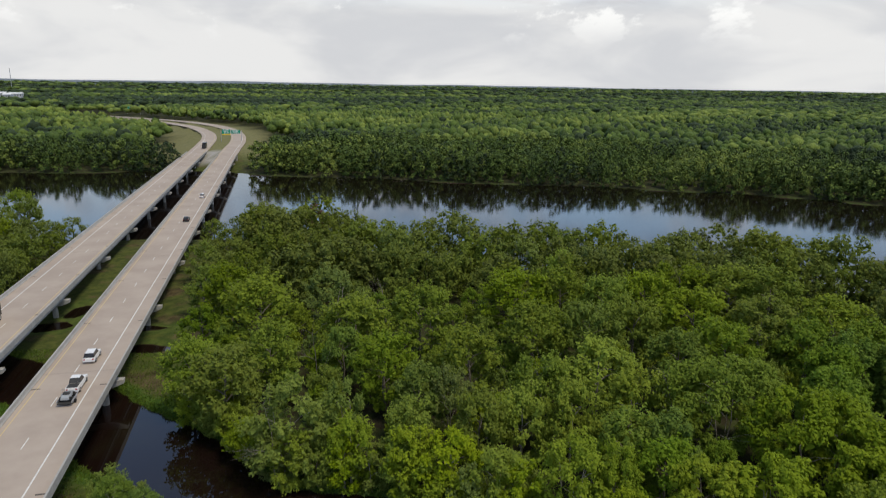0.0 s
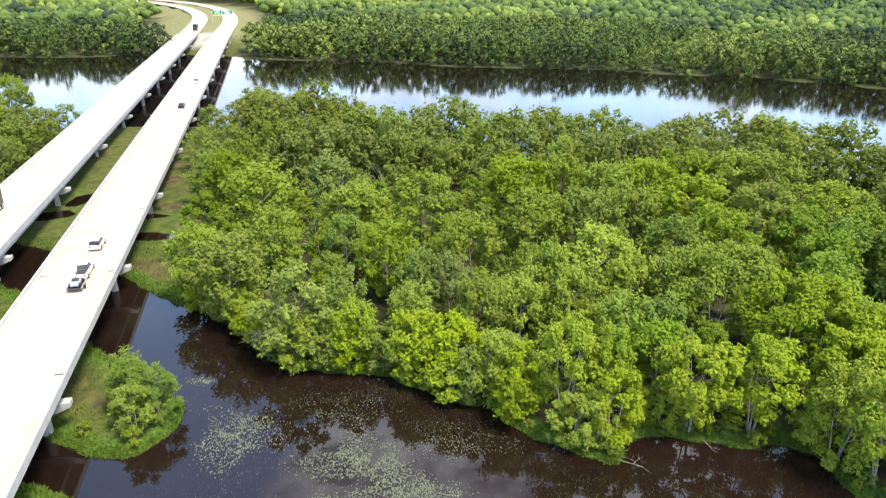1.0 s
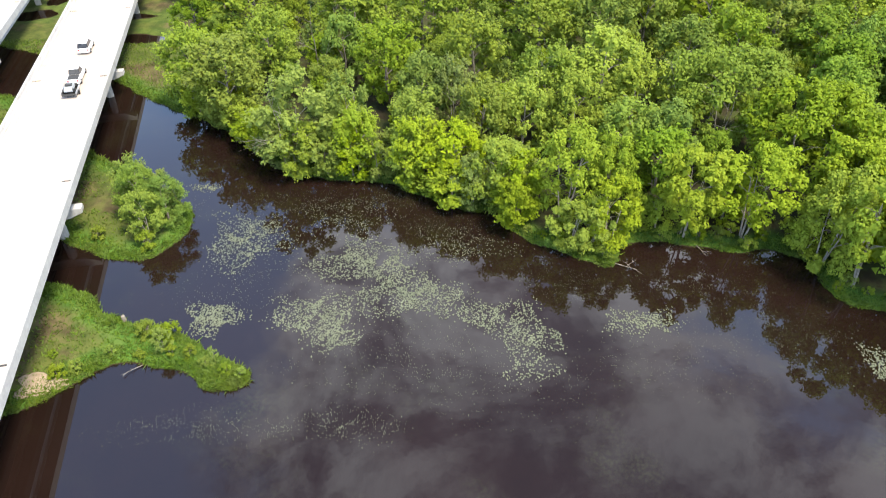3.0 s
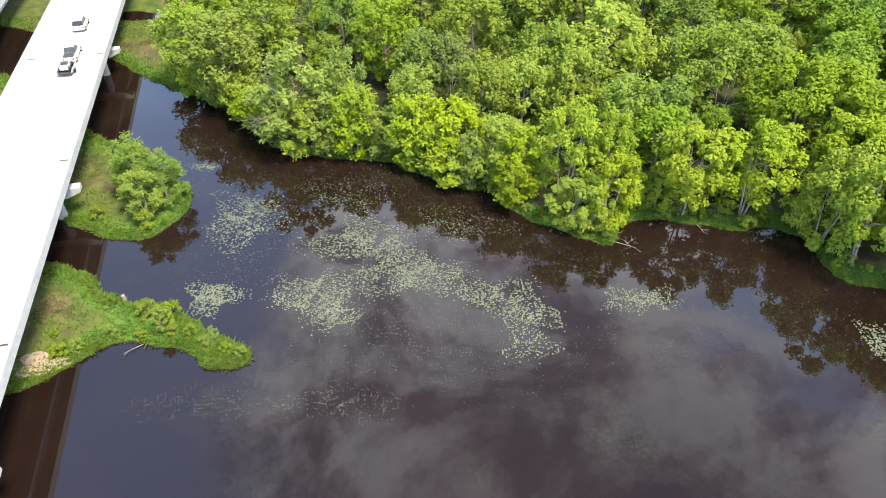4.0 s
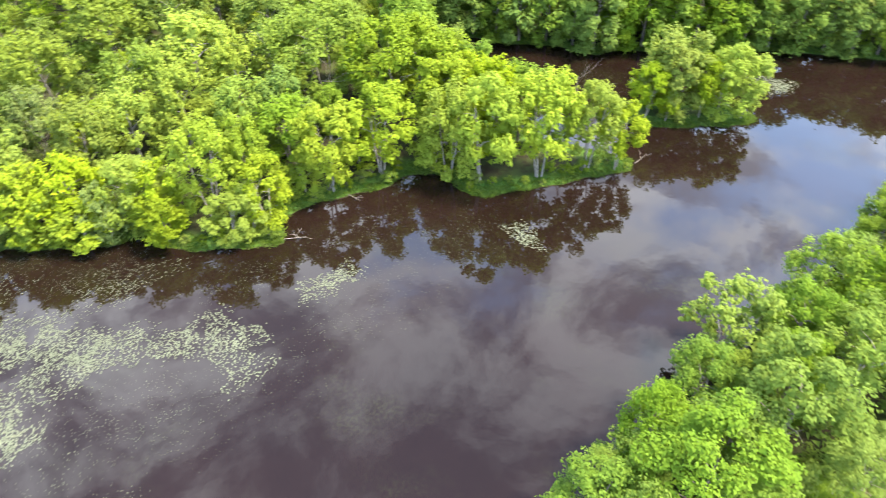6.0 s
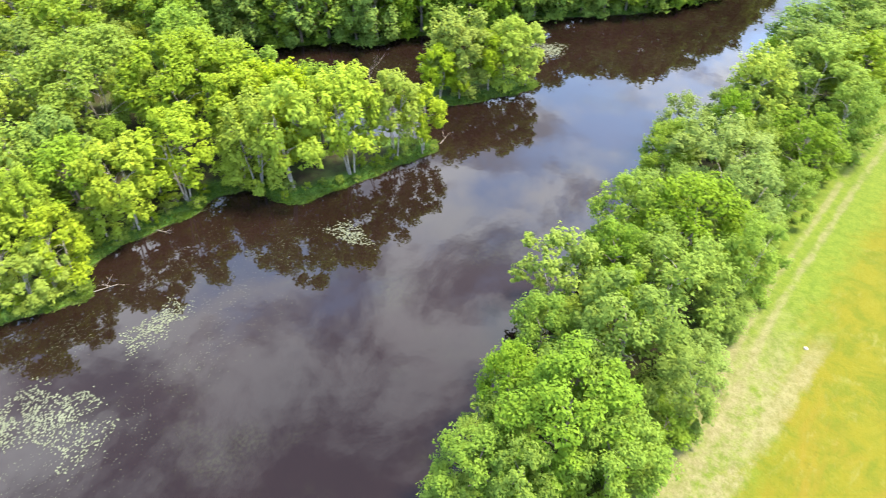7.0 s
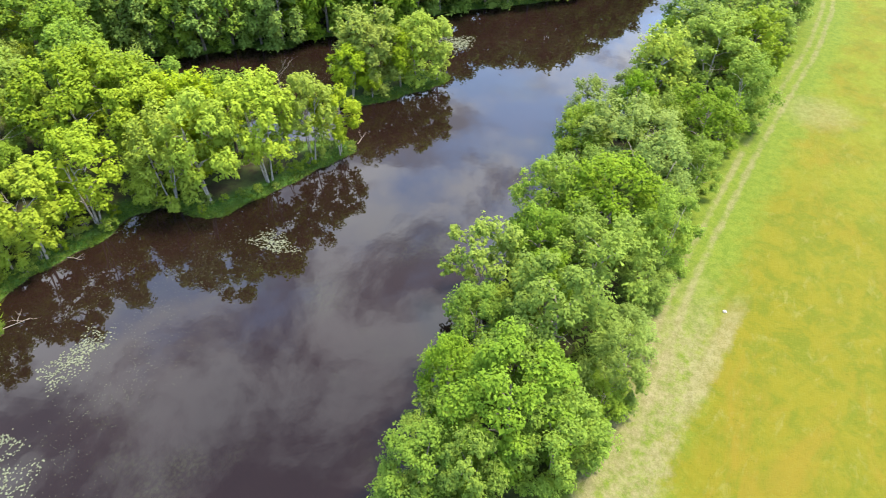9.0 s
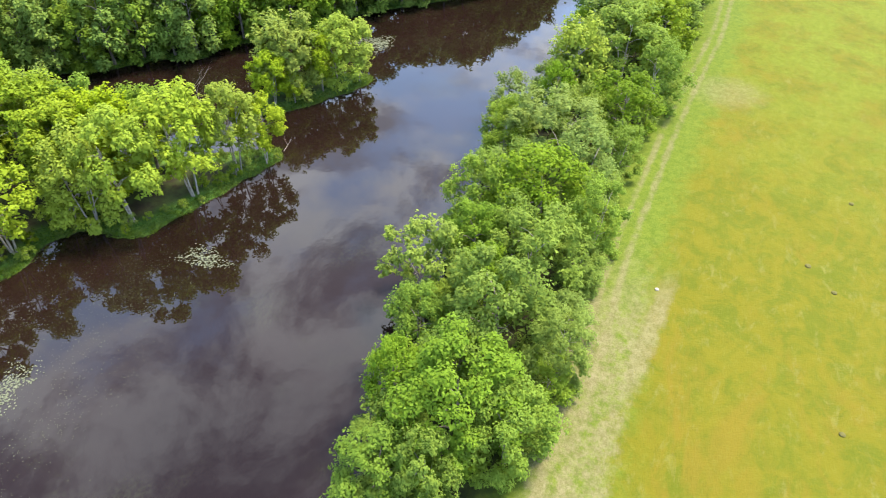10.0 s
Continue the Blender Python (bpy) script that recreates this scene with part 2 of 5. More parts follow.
# ---- the plan: shores, roads and clearings ----
NEAR_BANK = [(-6000, 600), (-600, 330), (-260, 245), (-150, 222), (-120, 216), (-104, 221), (-80, 226), (-62, 226), (-42, 218), (-15, 207), (19, 192),
             (50, 196), (75, 188), (102, 176), (125, 166), (200, 120), (330, 30), (700, -200), (6000, -2500)]
FAR_BANK = [(-6000, 900), (-700, 480), (-320, 385), (-245, 379), (-201, 384), (-159, 394), (-114, 388), (-58, 375), (34, 362), (119, 346),
            (169, 329), (201, 308), (300, 230), (450, 110), (800, -110), (6000, -2300)]
SLOUGH_TOP = [(-260, 165), (-150, 140), (-100, 128), (-74, 119), (-57, 109), (-52, 105), (-45, 100), (-37, 95), (-30, 89), (-24, 83), (-20, 80), (-14, 79),
              (-7, 78), (-2, 75), (3, 72), (7, 72), (8.5, 68), (12, 65), (17, 62.5), (20, 61.5), (23, 66), (30, 65.5), (36, 64), (40, 65), (43.5, 62),
              (44, 56.5), (48, 54.5), (53, 52.5), (59, 51), (65, 49)]
SLOUGH_BACK = [(67.5, 50.5), (64, 57), (59, 66), (57, 78), (58, 92), (66, 99), (73, 96), (77, 90), (83, 85), (87, 78), (92, 77), (100, 70), (113, 62),
               (118, 58), (128, 48), (139, 42), (160, 36), (220, 40), (300, 20), (420, -80)]
SLOUGH_LOW = [(420, -130), (300, -25), (220, 20), (150, 17), (118, 18), (96, 18), (87, 22), (76, 20.5), (60, 19), (47, 19.5), (40, 18), (32, 17), (24, 14.5), (14, 7), (0, 3.5),
              (-15, 3), (-45, 8), (-80, 25), (-150, 40), (-260, 70)]
BUSH_ISLET = [(-52, 80), (-58, 90), (-66, 99), (-80, 106), (-86, 97), (-68, 86), (-53, 70), (-48, 66), (-43, 63), (-38, 61.5), (-34, 62), (-31.5, 67), (-33, 72),
              (-40, 78), (-47, 83), (-52, 86)]
SPIT = [(-45, 57), (-42, 56.5), (-38, 55), (-36, 52.5), (-32, 51), (-28, 50), (-25, 48), (-21, 46), (-18.6, 44.6), (-19, 42.8), (-22, 42.2), (-24, 43.8), (-27, 45),
        (-32, 45.3), (-34, 44.3), (-36, 42), (-38, 40), (-42, 38.5), (-50, 40), (-62, 46), (-75, 58), (-70, 66), (-55, 62)]
ISLET = [(74, 58), (79, 53.5), (84, 50.5), (89, 47.6), (92, 48.5), (91, 53), (86, 58), (79, 62), (75, 61)]


def signed(points, px, py):
    """Signed distance to a closed outline, negative inside."""
    p = np.array(points, float)
    q = np.roll(p, -1, 0)
    d2 = np.full(px.shape, 1e18)
    inside = np.zeros(px.shape, bool)
    for (ax, ay), (bx, by) in zip(p, q):
        ex, ey = bx - ax, by - ay
        t = np.clip(((px - ax) * ex + (py - ay) * ey) / (ex * ex + ey * ey + 1e-12), 0, 1)
        d2 = np.minimum(d2, (px - ax - t * ex) ** 2 + (py - ay - t * ey) ** 2)
        if ay != by:
            inside ^= ((ay > py) != (by > py)) & (px < (bx - ax) * (py - ay) / (by - ay) + ax)
    d = np.sqrt(d2)
    return np.where(inside, -d, d)


RIVER = np.vstack((NEAR_BANK[:1], curve_points(NEAR_BANK[1:-1], 4), NEAR_BANK[-1:], FAR_BANK[-1:], curve_points(FAR_BANK[1:-1], 4)[::-1], FAR_BANK[:1]))
SLOUGH = np.vstack((curve_points(SLOUGH_TOP, 3), curve_points(SLOUGH_BACK, 3), curve_points(SLOUGH_LOW, 3)))
ISLANDS = [curve_points(o + o[:1], 3)[:-1] for o in (BUSH_ISLET, SPIT, ISLET)]


CREEKS = [(-83, 148.5, 2.4, 4.5), (-84, 138, 5.5, 2.4), (-59, 127, 7.0, 2.2), (-63, 138, 4.5, 1.8)]   # muddy pools in the marsh


def wiggle(px, py, size, seed=0.0):
    """Smooth uneven variation, about -1 to 1."""
    a = np.sin(px / size * 1.7 + seed) * np.cos(py / size * 1.3 + 2 * seed) + 0.6 * np.sin(px / size * 3.1 - py / size * 2.3 + 3 * seed)
    return 0.6 * (a + 0.45 * np.sin(px / size * 6.7 + py / size * 5.9 + seed) * np.sin(py / size * 7.7 - seed))


def shore_distance(px, py):
    """Metres to the nearest waterline: positive on land, negative on water."""
    d = signed(SLOUGH, px, py)
    for o in ISLANDS:
        d = np.maximum(d, -signed(o, px, py))
    d = np.minimum(d, signed(RIVER, px, py))
    for cx, cy, a, b in CREEKS:
        d = np.minimum(d, (np.hypot((px - cx) / a, (py - cy) / b) - 1) * min(a, b))
    return d + 0.45 * wiggle(px, py, 3.0, 0.7)


# the bridges run along ALONG, and their sides lie at distances across it
TURN = radians(13.4)
ALONG, ACROSS = np.array((-math.sin(TURN), math.cos(TURN))), np.array((math.cos(TURN), math.sin(TURN)))
DECK_Z = 6.0


def plan(n, u, z=0.0):
    p = n * ACROSS + u * ALONG
    return (float(p[0]), float(p[1]), z)


ROAD_RIGHT = [(-32.8, 452), (-32.6, 500), (-32, 560), (-36, 630), (-48, 705), (-72, 775), (-112, 845), (-165, 905), (-225, 965), (-310, 1040), (-420, 1130), (-560, 1240)]
ROAD_LEFT = [(-53.3, 474), (-54, 530), (-56, 590), (-64, 655), (-84, 733), (-115, 800), (-158, 865), (-212, 925), (-290, 1000), (-400, 1095), (-540, 1210)]


def polyline_distance(line, px, py):
    d2 = np.full(px.shape, 1e18)
    for (ax, ay), (bx, by) in zip(line, line[1:]):
        ex, ey = bx - ax, by - ay
        t = np.clip(((px - ax) * ex + (py - ay) * ey) / (ex * ex + ey * ey), 0, 1)
        d2 = np.minimum(d2, (px - ax - t * ex) ** 2 + (py - ay - t * ey) ** 2)
    return np.sqrt(d2)


ROAD_LINES = [np.array([plan(*p)[:2] for p in curve_points(r, 4)]) for r in (ROAD_RIGHT, ROAD_LEFT)]
PATH = [(-30, 1.5), (20, 2), (39, 2), (51, 2), (61, 2), (76, 1.2), (97, -0.2), (126, -3), (146, -3.6), (200, -6), (320, -60)]
PATH_LINE = curve_points(PATH, 5)


def path_offset(px, py):
    """Metres north of the field track."""
    return py - np.interp(px, PATH_LINE[:, 0], PATH_LINE[:, 1])


def road_distance(px, py):
    return np.minimum(polyline_distance(ROAD_LINES[0], px, py), polyline_distance(ROAD_LINES[1], px, py))


def across_along(px, py):
    return px * ACROSS[0] + py * ACROSS[1], px * ALONG[0] + py * ALONG[1]


def open_land(px, py):
    """1 where there is grass and no wood."""
    n, u = across_along(px, py)
    lim = np.interp(u, (100, 150, 230), (-16, -20, -23))
    under = smooth01(n, -64, -60) * (1 - smooth01(n, lim - .5, lim + 2)) * (1 - smooth01(u, 600, 620))
    wide = np.interp(u, (640, 780), (24, 44))
    verge = 1 - smooth01(road_distance(px, py) - wide, 0, 6)
    inner = smooth01(n, -98, -92) * (1 - smooth01(n, -60, -56)) * smooth01(u, 480, 492) * (1 - smooth01(u, 690, 700))
    pocket = (1 - smooth01(np.hypot((n + 2) / 20, (u - 560) / 55), 0.9, 1.1))
    field = 1 - smooth01(path_offset(px, py), 2.0, 3.5)
    field *= smooth01(px, -60, -40)
    isl = np.zeros(px.shape)
    for o in ISLANDS[:2]:
        isl = np.maximum(isl, 1 - smooth01(signed(o, px, py), 0, 1.5))
    far_field = 1 - smooth01(np.hypot((px - 250) / 42, (py - 760) / 40), 0.9, 1.1)
    return np.clip(np.max([under, verge, inner, pocket, field, isl, far_field], 0), 0, 1)


def ground_height(px, py, sd=None):
    sd = shore_distance(px, py) if sd is None else sd
    land = 0.45 * (1 - np.exp(-np.maximum(sd, 0) / 0.8)) + 0.7 * smooth01(sd, 2, 18) + 0.12 * wiggle(px, py, 7.0, 1.9) * smooth01(sd, 0.5, 3)
    z = np.where(sd > 0, land, np.maximum(-1.6, 0.35 * sd))
    fz = smooth01(-path_offset(px, py), -9, -2) * smooth01(px, -60, 0) * (1 - smooth01(py, 60, 90))
    z = z * (1 - fz) + (2.0 + 0.10 * wiggle(px, py, 11.0, 0.3)) * fz * (sd > 0) + np.where(sd > 0, 0, z * fz)
    n, u = across_along(px, py)
    bank = 1 - smooth01(road_distance(px, py), 9, 26)
    bank = np.maximum(bank, smooth01(n, -66, -58) * (1 - smooth01(n, -28, -20)) * smooth01(u, 440, 474) * (1 - smooth01(u, 560, 600)))
    bank *= smooth01(u, 438, 470)
    z = z * (1 - bank) + (DECK_Z - 0.55) * bank
    r = np.hypot(px, py)
    z = z + 17 * smooth01(r, 2600, 4700) + 2.0 * wiggle(px, py, 330.0, 0.4) * smooth01(r, 900, 2500)
    return z


def spread(lo, hi, fine, end, grow):
    """Coordinates with even steps from lo to hi, growing outward to end."""
    mid = list(np.arange(lo, hi + fine, fine))
    step, a = fine, []
    x = mid[-1]
    while x < end:
        step *= grow
        x += step
        a.append(x)
    step, b = fine, []
    x = mid[0]
    while x > -end:
        step *= grow
        x -= step
        b.append(x)
    return np.array(b[::-1] + mid + a)


gx, gy = spread(-100, 150, 1.5, 5200, 1.085), spread(-10, 108, 1.4, 5200, 1.07)
GX, GY = np.meshgrid(gx, gy)
SD = shore_distance(GX, GY)
GZ = ground_height(GX, GY, SD)
cols, rows_n = len(gx), len(gy)
idx = np.arange(cols * rows_n).reshape(rows_n, cols)
quads = np.stack((idx[:-1, :-1], idx[:-1, 1:], idx[1:, 1:], idx[1:, :-1]), -1).reshape(-1, 4)


def ground_build(n, pos):
    shore = n.node("ShaderNodeAttribute", attribute_name="shore").outputs["Fac"]
    openness = n.node("ShaderNodeAttribute", attribute_name="openness").outputs["Fac"]
    path = n.node("ShaderNodeAttribute", attribute_name="path").outputs["Fac"]
    stone = n.node("ShaderNodeAttribute", attribute_name="stone").outputs["Fac"]
    mid, fine = n.noise(pos, 0.5, 5.0, 0.65), n.noise(pos, 5.0, 4.0, 0.7)
    floor_c = n.mix(n.step(mid, 0.35, 0.7), (0.028, 0.022, 0.013), (0.05, 0.065, 0.018))
    grass = n.mix(n.step(mid, 0.3, 0.7), (0.040, 0.056, 0.014), (0.088, 0.104, 0.024))
    grass = n.mix(n.math("MULTIPLY", n.step(n.noise(pos, 0.13, 6.0, 0.65), 0.48, 0.64), 0.8), grass, n.mix(n.step(mid, 0.35, 0.65), (0.055, 0.036, 0.022), (0.12, 0.09, 0.05)))
    mown = n.node("ShaderNodeAttribute", attribute_name="mown").outputs["Fac"]
    grass = n.mix(mown, grass, n.mix(n.step(mid, 0.3, 0.7), (0.125, 0.128, 0.045), (0.195, 0.180, 0.080)))
    edge = n.step(n.math("ADD", shore, n.math("MULTIPLY", mid, 3.0)), 5.2, 3.0)
    edge = n.math("MULTIPLY", edge, n.node("ShaderNodeMapRange", {"Value": n.node("ShaderNodeSeparateXYZ", {0: pos}).outputs[1], "From Min": 105.0, "From Max": 122.0, "To Min": 1.0, "To Max": 0.25}).outputs[0])   # lush only round the backwater
    c = n.mix(openness, floor_c, grass)
    c = n.mix(edge, c, n.mix(n.step(mid, 0.35, 0.7), (0.046, 0.104, 0.013), (0.086, 0.160, 0.026)))
    px = n.node("ShaderNodeSeparateXYZ", {0: pos}).outputs[0]
    py = n.node("ShaderNodeSeparateXYZ", {0: pos}).outputs[1]
    swath = n.node("ShaderNodeMapping", {"Vector": pos, "Scale": (0.45, 1.0, 1.0), "Rotation": (0, 0, 0.5)}).outputs[0]
    hay = n.mix(n.step(n.noise(pos, 0.35, 6.0, 0.7, 0.6), 0.36, 0.62), (0.076, 0.088, 0.005), (0.108, 0.100, 0.006))
    gold = n.math("MULTIPLY", n.step(n.noise(swath, 0.16, 6.0, 0.68, 0.8), 0.47, 0.66), n.step(px, 150.0, 60.0))
    hay = n.mix(n.math("MULTIPLY", gold, 0.7), hay, (0.130, 0.096, 0.009))
    hay = n.mix(n.math("MULTIPLY", n.step(n.noise(swath, 0.7, 7.0, 0.75, 0.5), 0.54, 0.70), 0.6), hay, (0.146, 0.136, 0.034))
    grain = n.math("ADD", n.math("MULTIPLY", n.noise(pos, 1.1, 6.0, 0.8), 0.6), n.math("MULTIPLY", n.noise(pos, 5.0, 5.0, 0.8), 0.4))
    hay = n.mix(n.math("MULTIPLY", n.step(grain, 0.50, 0.66), 0.55), hay, (0.130, 0.124, 0.015))
    hay = n.mix(n.math("MULTIPLY", n.step(grain, 0.47, 0.34), 0.60), hay, (0.060, 0.068, 0.004))
    wav = n.math("ADD", path, n.math("MULTIPLY", n.math("SUBTRACT", n.noise(pos, 0.28, 7.0, 0.74), 0.5), 9.0))
    lush = n.mix(n.step(grain, 0.36, 0.62), (0.060, 0.094, 0.007), (0.104, 0.132, 0.014))
    c = n.mix(n.step(wav, 6.5, 3.5), c, lush)
    hay = n.mix(n.math("MULTIPLY", n.step(px, 55.0, 130.0), n.step(n.noise(pos, 0.10, 6.0, 0.7), 0.38, 0.58)), hay, n.mix(n.step(grain, 0.36, 0.64), (0.084, 0.106, 0.005), (0.122, 0.138, 0.013)))
    c = n.mix(n.step(wav, -2.0, -6.0), c, hay)
    # trodden earth beside the trees, a worn spur and the wheel ruts
    soil = n.mix(n.step(grain, 0.38, 0.62), (0.110, 0.100, 0.038), (0.184, 0.160, 0.088))
    edge_n = n.math("MULTIPLY", n.math("SUBTRACT", n.noise(pos, 0.7, 7.0, 0.75), 0.5), 4.0)
    lane = n.math("ADD", path, edge_n)
    bare = n.math("MULTIPLY", n.step(lane, -4.6, -3.0), n.step(lane, 3.4, 1.8))
    bare = n.math("MULTIPLY", bare, n.step(n.math("ADD", px, n.math("MULTIPLY", edge_n, 5.0)), 66.0, 44.0))
    bare = n.math("MULTIPLY", bare, n.step(n.noise(pos, 0.8, 7.0, 0.78), 0.30, 0.60))
    c = n.mix(n.math("MULTIPLY", bare, 0.85), c, soil)
    spur = n.math("ABSOLUTE", n.math("ADD", n.math("ADD", py, 2.5), n.math("ADD", n.math("MULTIPLY", n.math("SUBTRACT", px, 50.0), 0.10), n.math("MULTIPLY", edge_n, 0.5))))
    spur = n.math("MULTIPLY", n.step(spur, 1.3, 0.4), n.math("MULTIPLY", n.step(px, 40.0, 45.0), n.step(px, 61.0, 54.0)))
    worn = n.node("ShaderNodeVectorMath", {0: pos, 1: (104.0, -6.2, 2.0)}, operation="DISTANCE").outputs["Value"]
    spur = n.math("MAXIMUM", spur, n.math("MULTIPLY", n.step(n.math("ADD", worn, n.math("MULTIPLY", edge_n, 2.0)), 7.0, 2.0), 0.6))
    c = n.mix(n.math("MULTIPLY", spur, 0.7), c, soil)
    rut = n.math("ABSOLUTE", n.math("SUBTRACT", n.math("ABSOLUTE", n.math("SUBTRACT", path, 0.35)), 0.85))
    rut = n.step(n.math("ADD", rut, n.math("MULTIPLY", n.math("SUBTRACT", n.noise(pos, 0.6, 6.0, 0.7), 0.5), 1.3)), 0.62, 0.10)
    c = n.mix(n.math("MULTIPLY", n.math("MULTIPLY", rut, 0.6), n.step(n.noise(pos, 0.22, 6.0, 0.72), 0.30, 0.56)), c, soil)
    c = n.mix(stone, c, n.mix(n.step(fine, 0.3, 0.7), (0.25, 0.24, 0.22), (0.42, 0.40, 0.38)))
    c = n.mix(n.step(shore, 0.25, 0.0), c, (0.03, 0.02, 0.012))
    return c, (n.math("ADD", fine, mid), 0.5, 0.12)


M_GROUND = material("ground", ground_build, 0.95, 0.15)
ground_me = tri_mesh("ground", np.stack((GX, GY, GZ), -1).reshape(-1, 3), quads, M_GROUND, smooth=True)
NN, UU = across_along(GX, GY)
stone_w = smooth01(NN, -50, -47) * (1 - smooth01(NN, -39, -36)) * smooth01(UU, 440, 448) * (1 - smooth01(UU, 486, 496))
for key, val in (("shore", SD), ("openness", open_land(GX, GY)), ("path", np.where(GX > -50, path_offset(GX, GY), 50.0)), ("stone", stone_w), ("mown", smooth01(UU, 455, 480))):
    ground_me.attributes.new(key, "FLOAT", "POINT").data.foreach_set("value", np.clip(val, -200, 200).astype(np.float32).ravel())
tagged(new("ground", ground_me), "low grassy and wooded flood plain with a yellow-green hay field", "ground", kind="structure")


def water_material():
    m = bpy.data.materials.new("tannic_water")
    m.use_nodes = True
    n = Nodes(m.node_tree)
    pos = n.node("ShaderNodeNewGeometry").outputs["Position"]
    weed = n.step(n.noise(pos, 0.09, 5.0, 0.6), 0.5, 0.72)
    c = n.mix(n.step(n.noise(pos, 0.05, 4.0), 0.35, 0.65), (0.0082, 0.0043, 0.0034), (0.0112, 0.0059, 0.0047))
    c = n.mix(n.math("MULTIPLY", n.math("MULTIPLY", weed, n.step(n.noise(pos, 2.5, 4.0, 0.7), 0.4, 0.65)), 0.5), c, (0.026, 0.027, 0.012))
    stretched = n.node("ShaderNodeMapping", {"Vector": pos, "Scale": (0.35, 1.0, 1.0), "Rotation": (0, 0, 0.15)}).outputs[0]
    py = n.node("ShaderNodeSeparateXYZ", {0: pos}).outputs[1]
    breeze = n.math("MULTIPLY", n.step(py, 130.0, 190.0), 1.0)
    h = n.math("ADD", n.math("MULTIPLY", n.noise(pos, 0.5, 2.0), 0.035), n.math("MULTIPLY", n.math("MULTIPLY", n.noise(stretched, 0.8, 5.0, 0.65), breeze), 0.09))
    bump = n.node("ShaderNodeBump", {"Height": h, "Strength": 0.4, "Distance": 0.3}).outputs[0]
    c = n.mix(breeze, c, (0.007, 0.0045, 0.0035))
    b = n.node("ShaderNodeBsdfPrincipled", {"Base Color": c, "Roughness": n.math("ADD", 0.015, n.math("MULTIPLY", breeze, 0.03)), "Specular IOR Level": 0.95, "IOR": 1.34, "Normal": bump})
    n.node("ShaderNodeOutputMaterial", {0: b.outputs[0]})
    return m


M_WATER = water_material()
wx = np.array([-6000, -300, 0, 300, 6000.0])
WX, WY = np.meshgrid(wx, wx)
wi = np.arange(25).reshape(5, 5)
water = new("water", tri_mesh("water", np.stack((WX, WY, 0 * WX), -1).reshape(-1, 3), np.stack((wi[:-1, :-1], wi[:-1, 1:], wi[1:, 1:], wi[1:, :-1]), -1).reshape(-1, 4), M_WATER))
tagged(water, "calm dark brown river and backwater mirroring the clouds", "water", kind="structure")


# ---- the two bridges ----
SPAN = 38.7


